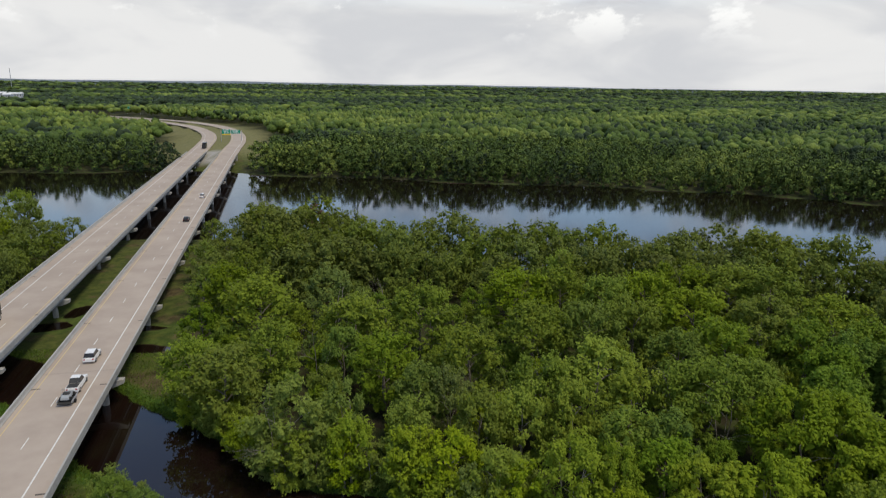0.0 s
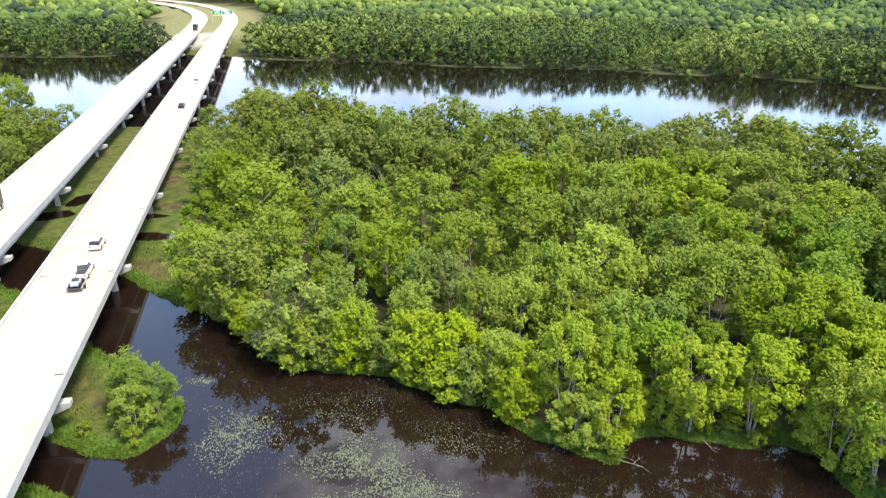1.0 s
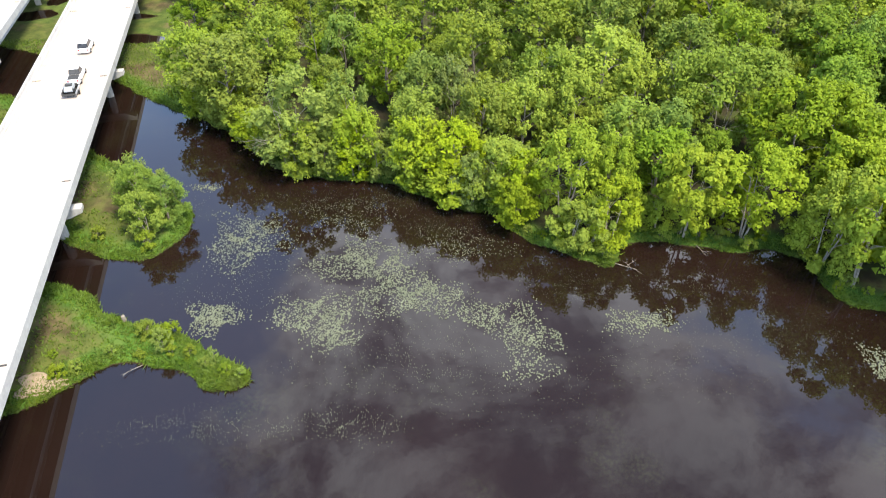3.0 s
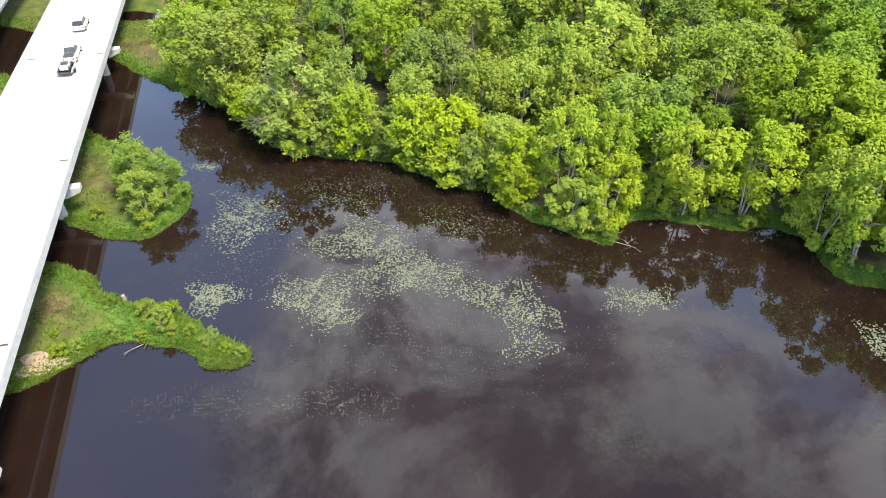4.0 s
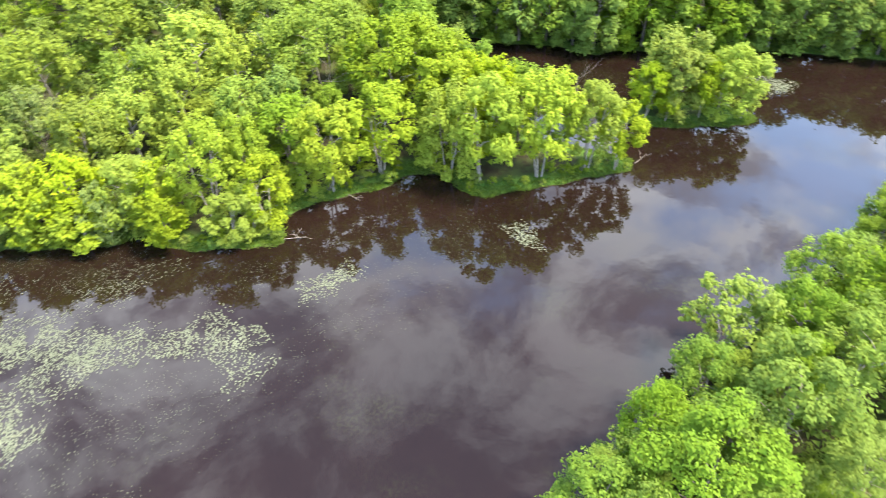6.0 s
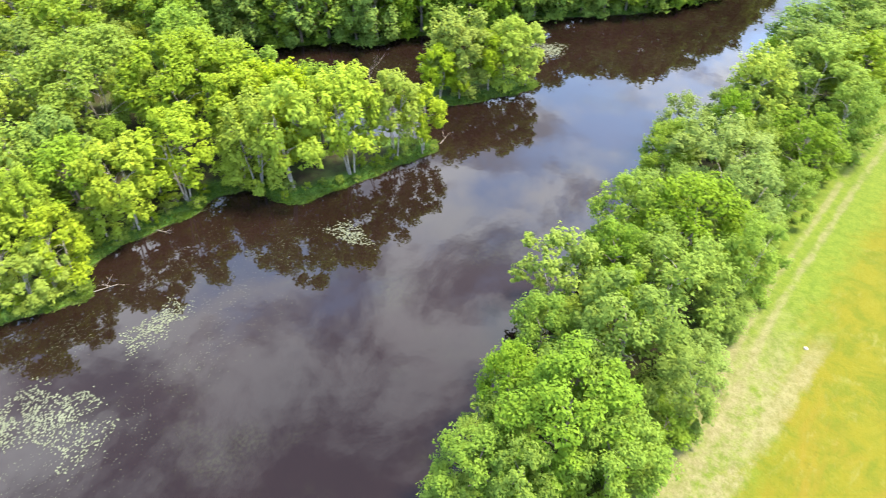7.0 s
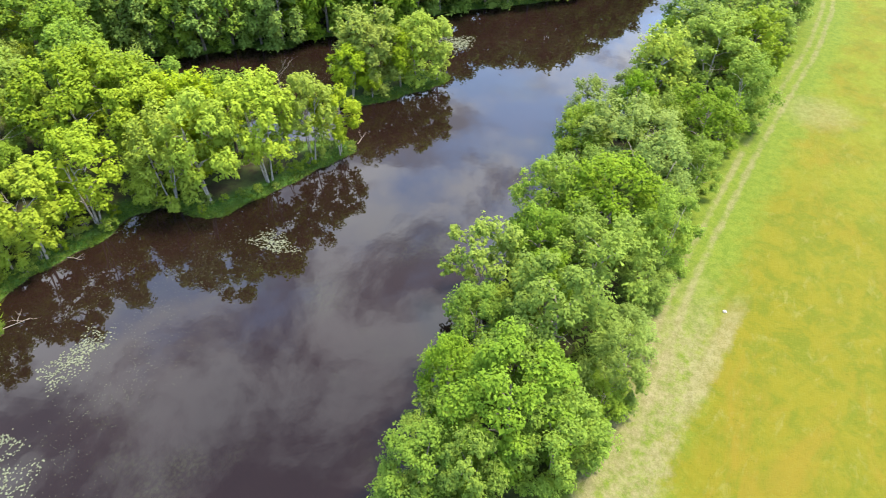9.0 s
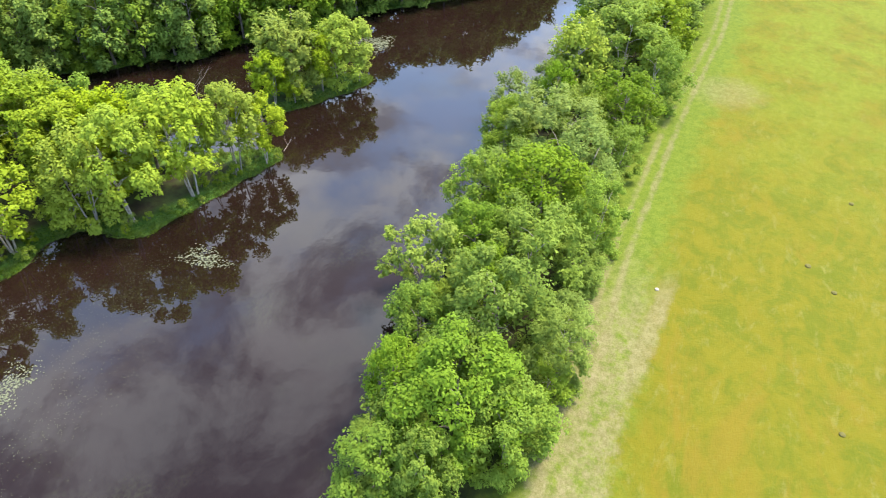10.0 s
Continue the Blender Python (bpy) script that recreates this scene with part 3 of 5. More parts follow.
def bridge(n_right, width, piers, u0, u1, white_n, yellow_n, label):
    root = new("road_bridge")
    root.location = plan(n_right - width / 2, (u0 + u1) / 2, 0)
    inv = Matrix.Translation(-Vector(root.location))

    def add(name, bm, mat, parent=root, lab=""):
        ob = part(name, bm, mat, parent, lab)
        if parent is root:
            ob.matrix_parent_inverse = inv
        return ob

    def run(n, u_a, u_b, z, profile):
        return sweep(bmesh.new(), profile, [plan(n, u_a, z), plan(n, u_b, z)])

    mid = n_right - width / 2
    h = width / 2
    add("deck", run(mid, u0, u1, DECK_Z, [(-h + .05, 0), (-h + .05, -.28), (-h + 1.2, -.40), (h - 1.2, -.40), (h - .05, -.28), (h - .05, 0)]), M_DECK)
    # sloped-face parapets with a top rail lip
    rail = [(0, -.34), (.0, .78), (.04, .85), (.24, .85), (.28, .78), (.33, .30), (.46, .10), (.46, .004), (.06, .004), (.06, -.34)]
    add("parapet", run(mid - h, u0, u1, DECK_Z, rail), M_CONC)
    add("parapet", run(mid + h, u0, u1, DECK_Z, [(-a, z) for a, z in rail]), M_CONC)
    for k in range(5):
        g = mid - h + 1.3 + k * (width - 2.6) / 4
        add("girder", run(g, u0, u1, DECK_Z - .40, [(-.3, 0), (-.3, -.2), (-.09, -.32), (-.09, -1.0), (-.28, -1.15), (-.28, -1.35), (.28, -1.35), (.28, -1.15), (.09, -1.0), (.09, -.32), (.3, -.2), (.3, 0)]), M_GIRDER)
    # painted lines
    add("edge_line", run(white_n, u0, u1, DECK_Z, [(-.10, .006), (.10, .006), (.10, .002), (-.10, .002)]), M_WHITE)
    add("edge_line", run(yellow_n, u0, u1, DECK_Z, [(-.08, .006), (.08, .006), (.08, .002), (-.08, .002)]), M_YELLOW, root, "faded yellow edge line")
    u = u0 + 3
    c = (white_n + yellow_n) / 2
    turn = pose(0, 0, 0, 0, 0, 13.4)
    dash_me = bpy.data.meshes.new("lane_dash")
    bm = boxed(-.075, .075, -1.5, 1.5, .002, .006)
    bm.to_mesh(dash_me)
    bm.free()
    dash_me.materials.append(M_WHITE)
    while u < u1 - 3:
        ob = new("lane_dash", dash_me)
        ob.parent = root
        ob.matrix_basis = inv @ Matrix.Translation(plan(c, u, DECK_Z)) @ turn
        u += 12.19
    drain_me = bpy.data.meshes.new("drain_slot")
    bm = boxed(-.62, .62, -.13, .13, .002, .008)
    bm.to_mesh(drain_me)
    bm.free()
    drain_me.materials.append(M_DARKMARK)
    u = 46.0 + (1.6 if n_right > -40 else 9.0)
    while u < u1:
        for side in (n_right - 1.15, n_right - width + 1.1):
            if u > u0:
                ob = new("drain_slot", drain_me)
                ob.parent = root
                ob.matrix_basis = inv @ Matrix.Translation(plan(side, u, DECK_Z)) @ turn
        u += 29.9
    joint_me = bpy.data.meshes.new("expansion_joint")
    bm = boxed(-width / 2 + .5, width / 2 - .5, -.05, .05, .002, .007)
    bm.to_mesh(joint_me)
    bm.free()
    joint_me.materials.append(M_JOINT)
    for pu in piers[::2]:
        ob = new("expansion_joint", joint_me)
        ob.parent = root
        ob.matrix_basis = inv @ Matrix.Translation(plan(mid, pu, DECK_Z)) @ turn
    # hammerhead piers: a tapered cap on two columns
    cap_me, col_me = (bpy.data.meshes.new(x) for x in ("cap", "column"))
    bm = bmesh.new()
    top, bot = DECK_Z - 1.75, DECK_Z - 3.0
    outline = [(-h - .5, top + .1), (h + .5, top + .1), (h + .5, top - .55), (h - 1.2, bot), (-h + 1.2, bot), (-h - .5, top - .55)]
    a = [bm.verts.new((x, -.6, z)) for x, z in outline]
    b = [bm.verts.new((x, .6, z)) for x, z in outline]
    bm.faces.new(a)
    bm.faces.new(b[::-1])
    for i in range(6):
        j = (i + 1) % 6
        bm.faces.new((a[j], a[i], b[i], b[j]))
    bmesh.ops.bevel(bm, geom=bm.edges[:], offset=.04, segments=1, affect="EDGES")
    bmesh.ops.recalc_face_normals(bm, faces=bm.faces[:])
    bm.to_mesh(cap_me)
    bm.free()
    cap_me.materials.append(M_CONC)
    bm = bmesh.new()
    bmesh.ops.create_cone(bm, cap_ends=True, segments=14, radius1=.62, radius2=.55, depth=bot + 1.8, matrix=Matrix.Translation((0, 0, (bot - 1.75) / 2)))
    bm.to_mesh(col_me)
    bm.free()
    col_me.materials.append(M_GIRDER)
    for pu in piers:
        pier = new("pier")
        pier.parent = root
        pier.matrix_basis = inv @ Matrix.Translation(plan(mid, pu, 0)) @ turn
        ob = new("cap", cap_me)
        ob.parent = pier
        for dx in (-h * .55, h * .55):
            ob = new("column", col_me)
            ob.parent, ob.location = pier, (dx, 0, 0)
    # abutment at the far end
    add("abutment", run(mid, u1 - .6, u1 + 1.0, 0, [(-h - .3, -1.0), (-h - .3, DECK_Z - .45), (h + .3, DECK_Z - .45), (h + .3, -1.0)]), M_CONC)
    return tagged(root, label, "bridge", "highway bridges")


bridge(-26.9, 11.8, [74.3 + SPAN * k for k in range(-3, 10)], -120, 452, -29.9, -37.5, "long pale concrete girder bridge carrying a two-lane carriageway over water")
bridge(-47.3, 12.0, [82.5 + SPAN * k for k in range(-3, 11)], -120, 474, -56.6, -49.0, "parallel pale concrete highway bridge on low capped piers over water")


# ---- the roads beyond ----
def road_strip(name, line, half, z, mat, side=0.0, parent=None, thick=0.25, label=""):
    pts = [(float(x), float(y), z) for x, y in line]
    bm = sweep(bmesh.new(), [(side - half, 0), (side - half, -thick), (side + half, -thick), (side + half, 0)], pts)
    me = bpy.data.meshes.new(name)
    bm.to_mesh(me)
    bm.free()
    me.materials.append(mat)
    ob = new(name, me)
    if parent:
        ob.parent = parent
    else:
        tagged(ob, label, "road", kind="structure")
    return ob


for key, line, sides in (("road_1", ROAD_LINES[0], (3.0, -4.7)), ("road_2", ROAD_LINES[1], (-3.3, 4.3))):
    line = curve_points(line, 3)
    r = road_strip(key, line, 5.9, DECK_Z, M_DECK, label="pale concrete two-lane carriageway curving away through grass verges")
    road_strip("edge_line", line, .1, DECK_Z + .008, M_WHITE, sides[0], r, .006)
    road_strip("edge_line", line, .1, DECK_Z + .008, M_YELLOW, sides[1], r, .006)


def sign_gantry(n, u, panels, label, post_n):
    root = new("road_sign")
    base = plan(n, u, DECK_Z - .6)
    root.matrix_basis = Matrix.Translation(base) @ pose(0, 0, 0, 0, 0, 13.4)
    for x in post_n:
        bm = bmesh.new()
        bmesh.ops.create_cone(bm, cap_ends=True, segments=8, radius1=.22, radius2=.18, depth=8.6, matrix=Matrix.Translation((x, 0, 4.3)))
        part("post", bm, M_STEEL, root)
    part("beam", boxed(min(post_n) - .2, max(post_n) + .2, -.2, .2, 7.2, 7.6), M_STEEL, root)
    for x, w2, z0, z1, exit_tab in panels:
        p = part("panel", boxed(x - w2, x + w2, -.42, -.34, z0, z1, bevel=.02), M_SIGN, root, "green sign panel with white lines of writing")
        for k in range(3):
            zz = z1 - .55 - k * (z1 - z0 - .7) / 2.6
            part("text_bar", boxed(x - w2 * (.75 - .12 * k), x + w2 * (.7 - .2 * (k % 2)), -.435, -.422, zz - .16, zz + .16), M_SIGNWHITE, p)
        if exit_tab:
            part("exit_strip", boxed(x - w2, x + w2, -.42, -.34, z0 - .75, z0 - .02), M_SIGNYELLOW, root, "yellow strip below the green panel")
    return tagged(root, label, "road sign", "overhead signs")


sign_gantry(-38.5, 565, [(-2.2, 3.2, 6.0, 9.4, True), (5.0, 3.4, 6.2, 9.0, False)], "green overhead highway sign with two panels on steel posts", (-6.2, 9.2))
sign_gantry(-190, 1010, [(0, 7.5, 6.0, 10.5, False)], "distant pale green highway sign beside the curve", (-8, 8))


# ---- vehicles ----
def car_paint(name, colour, rough=0.25):
    return material(name, speckled(tuple(.9 * c for c in colour), colour, 1.5), rough, 0.5)


M_GLASS = material("dark_car_glass", speckled((0.012, 0.014, 0.018), (0.02, 0.022, 0.026), 1.0), 0.05, 0.6)
M_TYRE = material("tyre_rubber", speckled((0.015, 0.015, 0.015), (0.025, 0.025, 0.025), 8.0), 0.9)
M_CARWHITE, M_CARGREY, M_CARDARK = car_paint("car_white", (0.78, 0.78, 0.78)), car_paint("car_silver", (0.36, 0.38, 0.40)), car_paint("car_black", (0.02, 0.02, 0.022))
M_LAMP = material("headlamp", speckled((0.7, 0.7, 0.72), (0.8, 0.8, 0.82), 1.0), 0.1, 0.6)
M_TAIL = material("tail_lamp", speckled((0.3, 0.01, 0.01), (0.4, 0.02, 0.02), 1.0), 0.2, 0.5)
M_BEDLINER = material("bed_liner", speckled((0.03, 0.03, 0.03), (0.05, 0.05, 0.05), 4.0), 0.8)


def side_body(bm, outline, half, tuck=0.0):
    """A body from a side outline (y, z), pulled in towards its top."""
    zs = [z for _, z in outline]
    lo, hi = min(zs), max(zs)
    rows = []
    for s in (-1, 1):
        rows.append([bm.verts.new((s * (half - tuck * max(0, (z - lo) / (hi - lo)) ** 1.5), y, z)) for y, z in outline])
    bm.faces.new(rows[0])
    bm.faces.new(rows[1][::-1])
    k = len(outline)
    for i in range(k):
        j = (i + 1) % k
        bm.faces.new((rows[0][j], rows[0][i], rows[1][i], rows[1][j]))
    bmesh.ops.recalc_face_normals(bm, faces=bm.faces[:])
    bmesh.ops.bevel(bm, geom=bm.edges[:], offset=.05, segments=2, affect="EDGES")
    return bm


def vehicle(name, kind, paint, place, heading, label):
    root = new(name)
    hl = {"suv": 2.35, "sedan": 2.35, "pickup": 2.8, "truck": 5.5}[kind]
    if kind == "truck":
        part("cab", side_body(bmesh.new(), [(2.6, .5), (5.4, .5), (5.4, 1.6), (5.0, 2.9), (2.6, 3.0)], 1.2, .12), paint, root)
        part("cargo_box", boxed(-1.27, 1.27, -5.4, 2.4, .95, 3.9, bevel=.06), paint, root, "plain dark box body")
        part("windscreen", boxed(-1.05, 1.05, 5.15, 5.33, 1.75, 2.6, bevel=.02), M_GLASS, root)
        wheels, tall = [(-1.1, 4.4), (1.1, 4.4), (-1.1, -3.4), (1.1, -3.4), (-1.1, -4.5), (1.1, -4.5)], .5
    else:
        low = [(-hl, .35), (hl, .35), (hl, .75), (hl - .25, .92), (hl - 1.2, 1.02), (-hl + .2, 1.05), (-hl, .9)]
        part("body", side_body(bmesh.new(), low, .92, .06), paint, root)
        cabin = {"suv": [(1.15, 1.0), (.45, 1.62), (-1.75, 1.66), (-2.2, 1.02)], "sedan": [(1.05, .98), (.3, 1.42), (-1.0, 1.44), (-1.8, 1.0)],
                 "pickup": [(1.2, 1.0), (.55, 1.75), (-.75, 1.78), (-.95, 1.0)]}[kind]
        part("glasshouse", side_body(bmesh.new(), cabin, .84, .16), M_GLASS, root, "dark tinted windows")
        (y1, z1), (y2, z2) = cabin[1], cabin[2]
        part("roof", boxed(-.66, .66, y2 + .05, y1 - .05, z1 - .03, z2 + .03, bevel=.02), paint, root)
        if kind == "pickup":
            part("cargo_bed", boxed(-.76, .76, -hl + .15, -1.05, .98, 1.075), M_BEDLINER, root, "open black cargo bed")
        wheels, tall = [(-.84, hl - .95), (.84, hl - .95), (-.84, -hl + .95), (.84, -hl + .95)], .34
        for x in (-.66, .66):
            part("headlight", boxed(x - .18, x + .18, hl - .06, hl + .02, .66, .8), M_LAMP, root)
            part("tail_light", boxed(x - .12, x + .12, -hl - .02, -hl + .06, .7, .92), M_TAIL, root)
    for x, y in wheels:
        bm = bmesh.new()
        bmesh.ops.create_cone(bm, cap_ends=True, segments=14, radius1=tall, radius2=tall, depth=.26, matrix=pose(x, y, tall, 0, 90, 0))
        wheel = part("wheel", bm, M_TYRE, root)
        bm = bmesh.new()
        bmesh.ops.create_cone(bm, cap_ends=True, segments=10, radius1=tall * .6, radius2=tall * .6, depth=.28, matrix=pose(x, y, tall, 0, 90, 0))
        part("rim", bm, M_STEEL, wheel)
    root.matrix_basis = Matrix.Translation(place) @ pose(0, 0, 0, 0, 0, 13.4 + heading)
    return tagged(root, label, "truck" if kind == "truck" else "car", "vehicles on the bridges")


vehicle("car", "suv", M_CARWHITE, plan(-32.3, 118.5, DECK_Z + .01), 0, "white estate car with dark windows driving along the bridge")
vehicle("pickup_truck", "pickup", M_CARWHITE, plan(-31.8, 107.2, DECK_Z + .01), 0, "white pickup truck with an open cargo bed on the bridge")


def trailer(place):
    """A low utility trailer with a small open buggy strapped on it."""
    root = new("trailer")
    part("platform", boxed(-.95, .95, -1.7, 1.5, .45, .55, bevel=.01), M_BEDLINER, root)
    part("drawbar", boxed(-.06, .06, 1.5, 2.5, .45, .53), M_STEEL, root)
    for x in (-1.0, 1.0):
        part("side_rail", boxed(x - .03, x + .03, -1.7, 1.5, .55, .85), M_STEEL, root)
        bm = bmesh.new()
        bmesh.ops.create_cone(bm, cap_ends=True, segments=12, radius1=.3, radius2=.3, depth=.2, matrix=pose(x * 1.1, -.3, .3, 0, 90, 0))
        part("wheel", bm, M_TYRE, root)
    root.matrix_basis = Matrix.Translation(place) @ pose(0, 0, 0, 0, 0, 13.4)
    tagged(root, "low open utility trailer hitched behind a white pickup", "trailer", "vehicles on the bridges")
    buggy = new("buggy")
    part("body", side_body(bmesh.new(), [(-1.3, .3), (1.3, .3), (1.25, .7), (.5, .85), (-.9, .8), (-1.3, .7)], .6, .08), M_CARGREY, buggy)
    part("seat", boxed(-.45, .45, -.5, .2, .8, 1.05, bevel=.04), M_BEDLINER, buggy)
    for x in (-.5, .5):
        part("roll_bar", sweep(bmesh.new(), [(-.03, -.03), (.03, -.03), (.03, .03), (-.03, .03)], [(x, .5, .8), (x, .25, 1.5), (x, -.6, 1.5), (x, -.9, .8)], (1, 0, .01)), M_STEEL, buggy)
        for y in (-.9, .9):
            bm = bmesh.new()
            bmesh.ops.create_cone(bm, cap_ends=True, segments=12, radius1=.32, radius2=.32, depth=.28, matrix=pose(x * 1.3, y, .32, 0, 90, 0))
            part("wheel", bm, M_TYRE, buggy)
    buggy.matrix_basis = Matrix.Translation(Vector(place) + Vector((0, 0, .55))) @ pose(0, 0, 0, 0, 0, 13.4)
    return tagged(buggy, "small grey open buggy carried on a trailer", "buggy", "vehicles on the bridges")


trailer(plan(-31.7, 101.9, DECK_Z + .01))
vehicle("car", "sedan", M_CARDARK, plan(-31.6, 239, DECK_Z + .01), 0, "dark saloon car driving away on the bridge")
vehicle("car", "suv", M_CARWHITE, plan(-31.4, 288, DECK_Z + .01), 0, "pale car far along the bridge")
vehicle("truck", "truck", M_CARDARK, plan(-55.6, 138, DECK_Z + .01), 180, "dark box truck on the parallel bridge")
vehicle("truck", "truck", M_CARDARK, plan(-51.1, 503, DECK_Z + .01), 180, "distant dark truck coming round the curve")


# ---- trees ----
ICO = bmesh.new()
bmesh.ops.create_icosphere(ICO, subdivisions=1, radius=1.0)
ICO_V, ICO_T = np.array([v.co for v in ICO.verts]), np.array([[v.index for v in f.verts] for f in ICO.faces])
ICO.free()


def foliage(rng, lobes, plumes, leaves, height, radius, base, leaf, lobe=.34, sweep_up=.6, plume=.30, fill=18):
    """A crown of rounded boughs round a stem, each carrying plumes of leaves that point outward and up. Gives points and triangles."""
    P, A, N, S = [], [], [], []
    up = np.array((0, 0, 1.0))
    turn0, off = rng.uniform(0, 6.28), rng.uniform(0, 6.28, 2)
    zc = base + (height - base) * .46
    for k in range(lobes):
        v = 1 - 1.66 * (k + .35) / lobes
        an = turn0 + k * 2.399963 + rng.normal(0, .25)
        size = radius * lobe * rng.uniform(.72, 1.32)
        lump = 1 + .15 * math.sin(2 * an + off[0]) + .10 * math.sin(3 * an + off[1]) + rng.normal(0, .07)
        full = math.sqrt(max(0, 1 - v * v)) ** .8 if v > 0 else 1 - .55 * (v / .66) ** 2
        wide = full * lump * max(0, radius - size * .70)
        tall = v * (height - zc - size * .85) if v > 0 else v / .66 * (zc - base - size * .4)
        c = np.array((wide * math.cos(an), wide * math.sin(an), zc + tall + rng.normal(0, .3)))
        out = np.array((math.cos(an) * (1 - abs(v)), math.sin(an) * (1 - abs(v)), .25 + .75 * max(v, 0)))
        out /= np.linalg.norm(out)
        e1 = np.cross(out, (.3, .2, .93))
        e1 /= np.linalg.norm(e1) + 1e-9
        e2 = np.cross(out, e1)
        # the leafy inside of the bough
        P.append(c + rng.normal(0, .30, (fill, 3)) * size - out * size * .15)
        A.append(rng.normal(0, 1, (fill, 3)))
        N.append(rng.normal(0, .6, (fill, 3)) + up * .6)
        S.append(np.minimum(size * .6, 2.8 * leaf) * rng.uniform(.7, 1.2, fill))
        for q in range(plumes):
            h = 1 - 1.30 * (q + .3) / plumes
            ph = q * 2.399963 + rng.normal(0, .3)
            r = math.sqrt(max(.0, 1 - h * h))
            d = out * h + (e1 * math.cos(ph) + e2 * math.sin(ph)) * r
            axis = d + up * sweep_up + rng.normal(0, .12, 3)
            axis /= np.linalg.norm(axis) + 1e-9
            t = rng.uniform(0, 1, leaves) ** .85
            u = np.cross(axis, rng.normal(0, 1, (leaves, 3)))
            u /= np.linalg.norm(u, axis=1)[:, None] + 1e-9
            w = size * plume * (.25 + .95 * np.sin(math.pi * np.clip(t * .82 + .10, 0, 1))) * rng.uniform(.45, 1.08, leaves)
            reach = size * rng.uniform(.62, 1.02) * (.80 + .45 * sweep_up)
            P.append(c + d * size * .28 + axis * (reach * t)[:, None] + u * w[:, None])
            A.append(axis * (.8 + .4 * sweep_up) + u * .5 + rng.normal(0, .42, (leaves, 3)))
            N.append(u * .66 + axis * (.15 + .5 * t)[:, None] + up * .60 + rng.normal(0, .12, (leaves, 3)))
            S.append(leaf * rng.uniform(.7, 1.3, leaves))
    P, A, N, S = np.concatenate(P), np.concatenate(A), np.concatenate(N), np.concatenate(S)
    keep = P[:, 2] > .25
    P, A, N, S = P[keep], A[keep], N[keep], S[keep]
    N /= np.linalg.norm(N, axis=1)[:, None]
    B = np.cross(N, A)
    B /= np.linalg.norm(B, axis=1)[:, None] + 1e-9
    A = np.cross(B, N)
    t0, t1, t2 = P + A * S[:, None] * .72, P + (-A * .38 + B * .46) * S[:, None], P + (-A * .38 - B * .46) * S[:, None]
    V = np.stack((t0, t1, t2), 1).reshape(-1, 3)
    return V, np.arange(len(V)).reshape(-1, 3)


def wood(rng, height, base, radius, stems=1, thick=.22, limbs=6, lean=0.0):
    out = []
    for s in range(stems):
        an = rng.uniform(0, 6.28)
        spread_r = 0.0 if stems == 1 else radius * .34
        foot = np.array((math.cos(an) * .25 * (stems > 1), math.sin(an) * .25 * (stems > 1), -.4))
        top = np.array((math.cos(an) * spread_r + lean, math.sin(an) * spread_r, height * .72))
        mid = foot * .5 + top * .5 + rng.normal(0, .2, 3)
        out.append(tube_arrays([foot, foot * .75 + mid * .25, mid, top], [thick * 1.25, thick, thick * .7, thick * .18], 7))
        for k in range(limbs):
            f = .35 + .5 * k / max(limbs - 1, 1)
            p = foot + (top - foot) * f
            a2 = an + k * 2.4 + rng.normal(0, .3)
            r = radius * rng.uniform(.3, .55)
            q = p + np.array((math.cos(a2) * r, math.sin(a2) * r, r * rng.uniform(.5, .9)))
            out.append(tube_arrays([p, (p + q) / 2 + (0, 0, .15 * r), q], [thick * .45, thick * .3, thick * .08], 5))
    return joined(out)


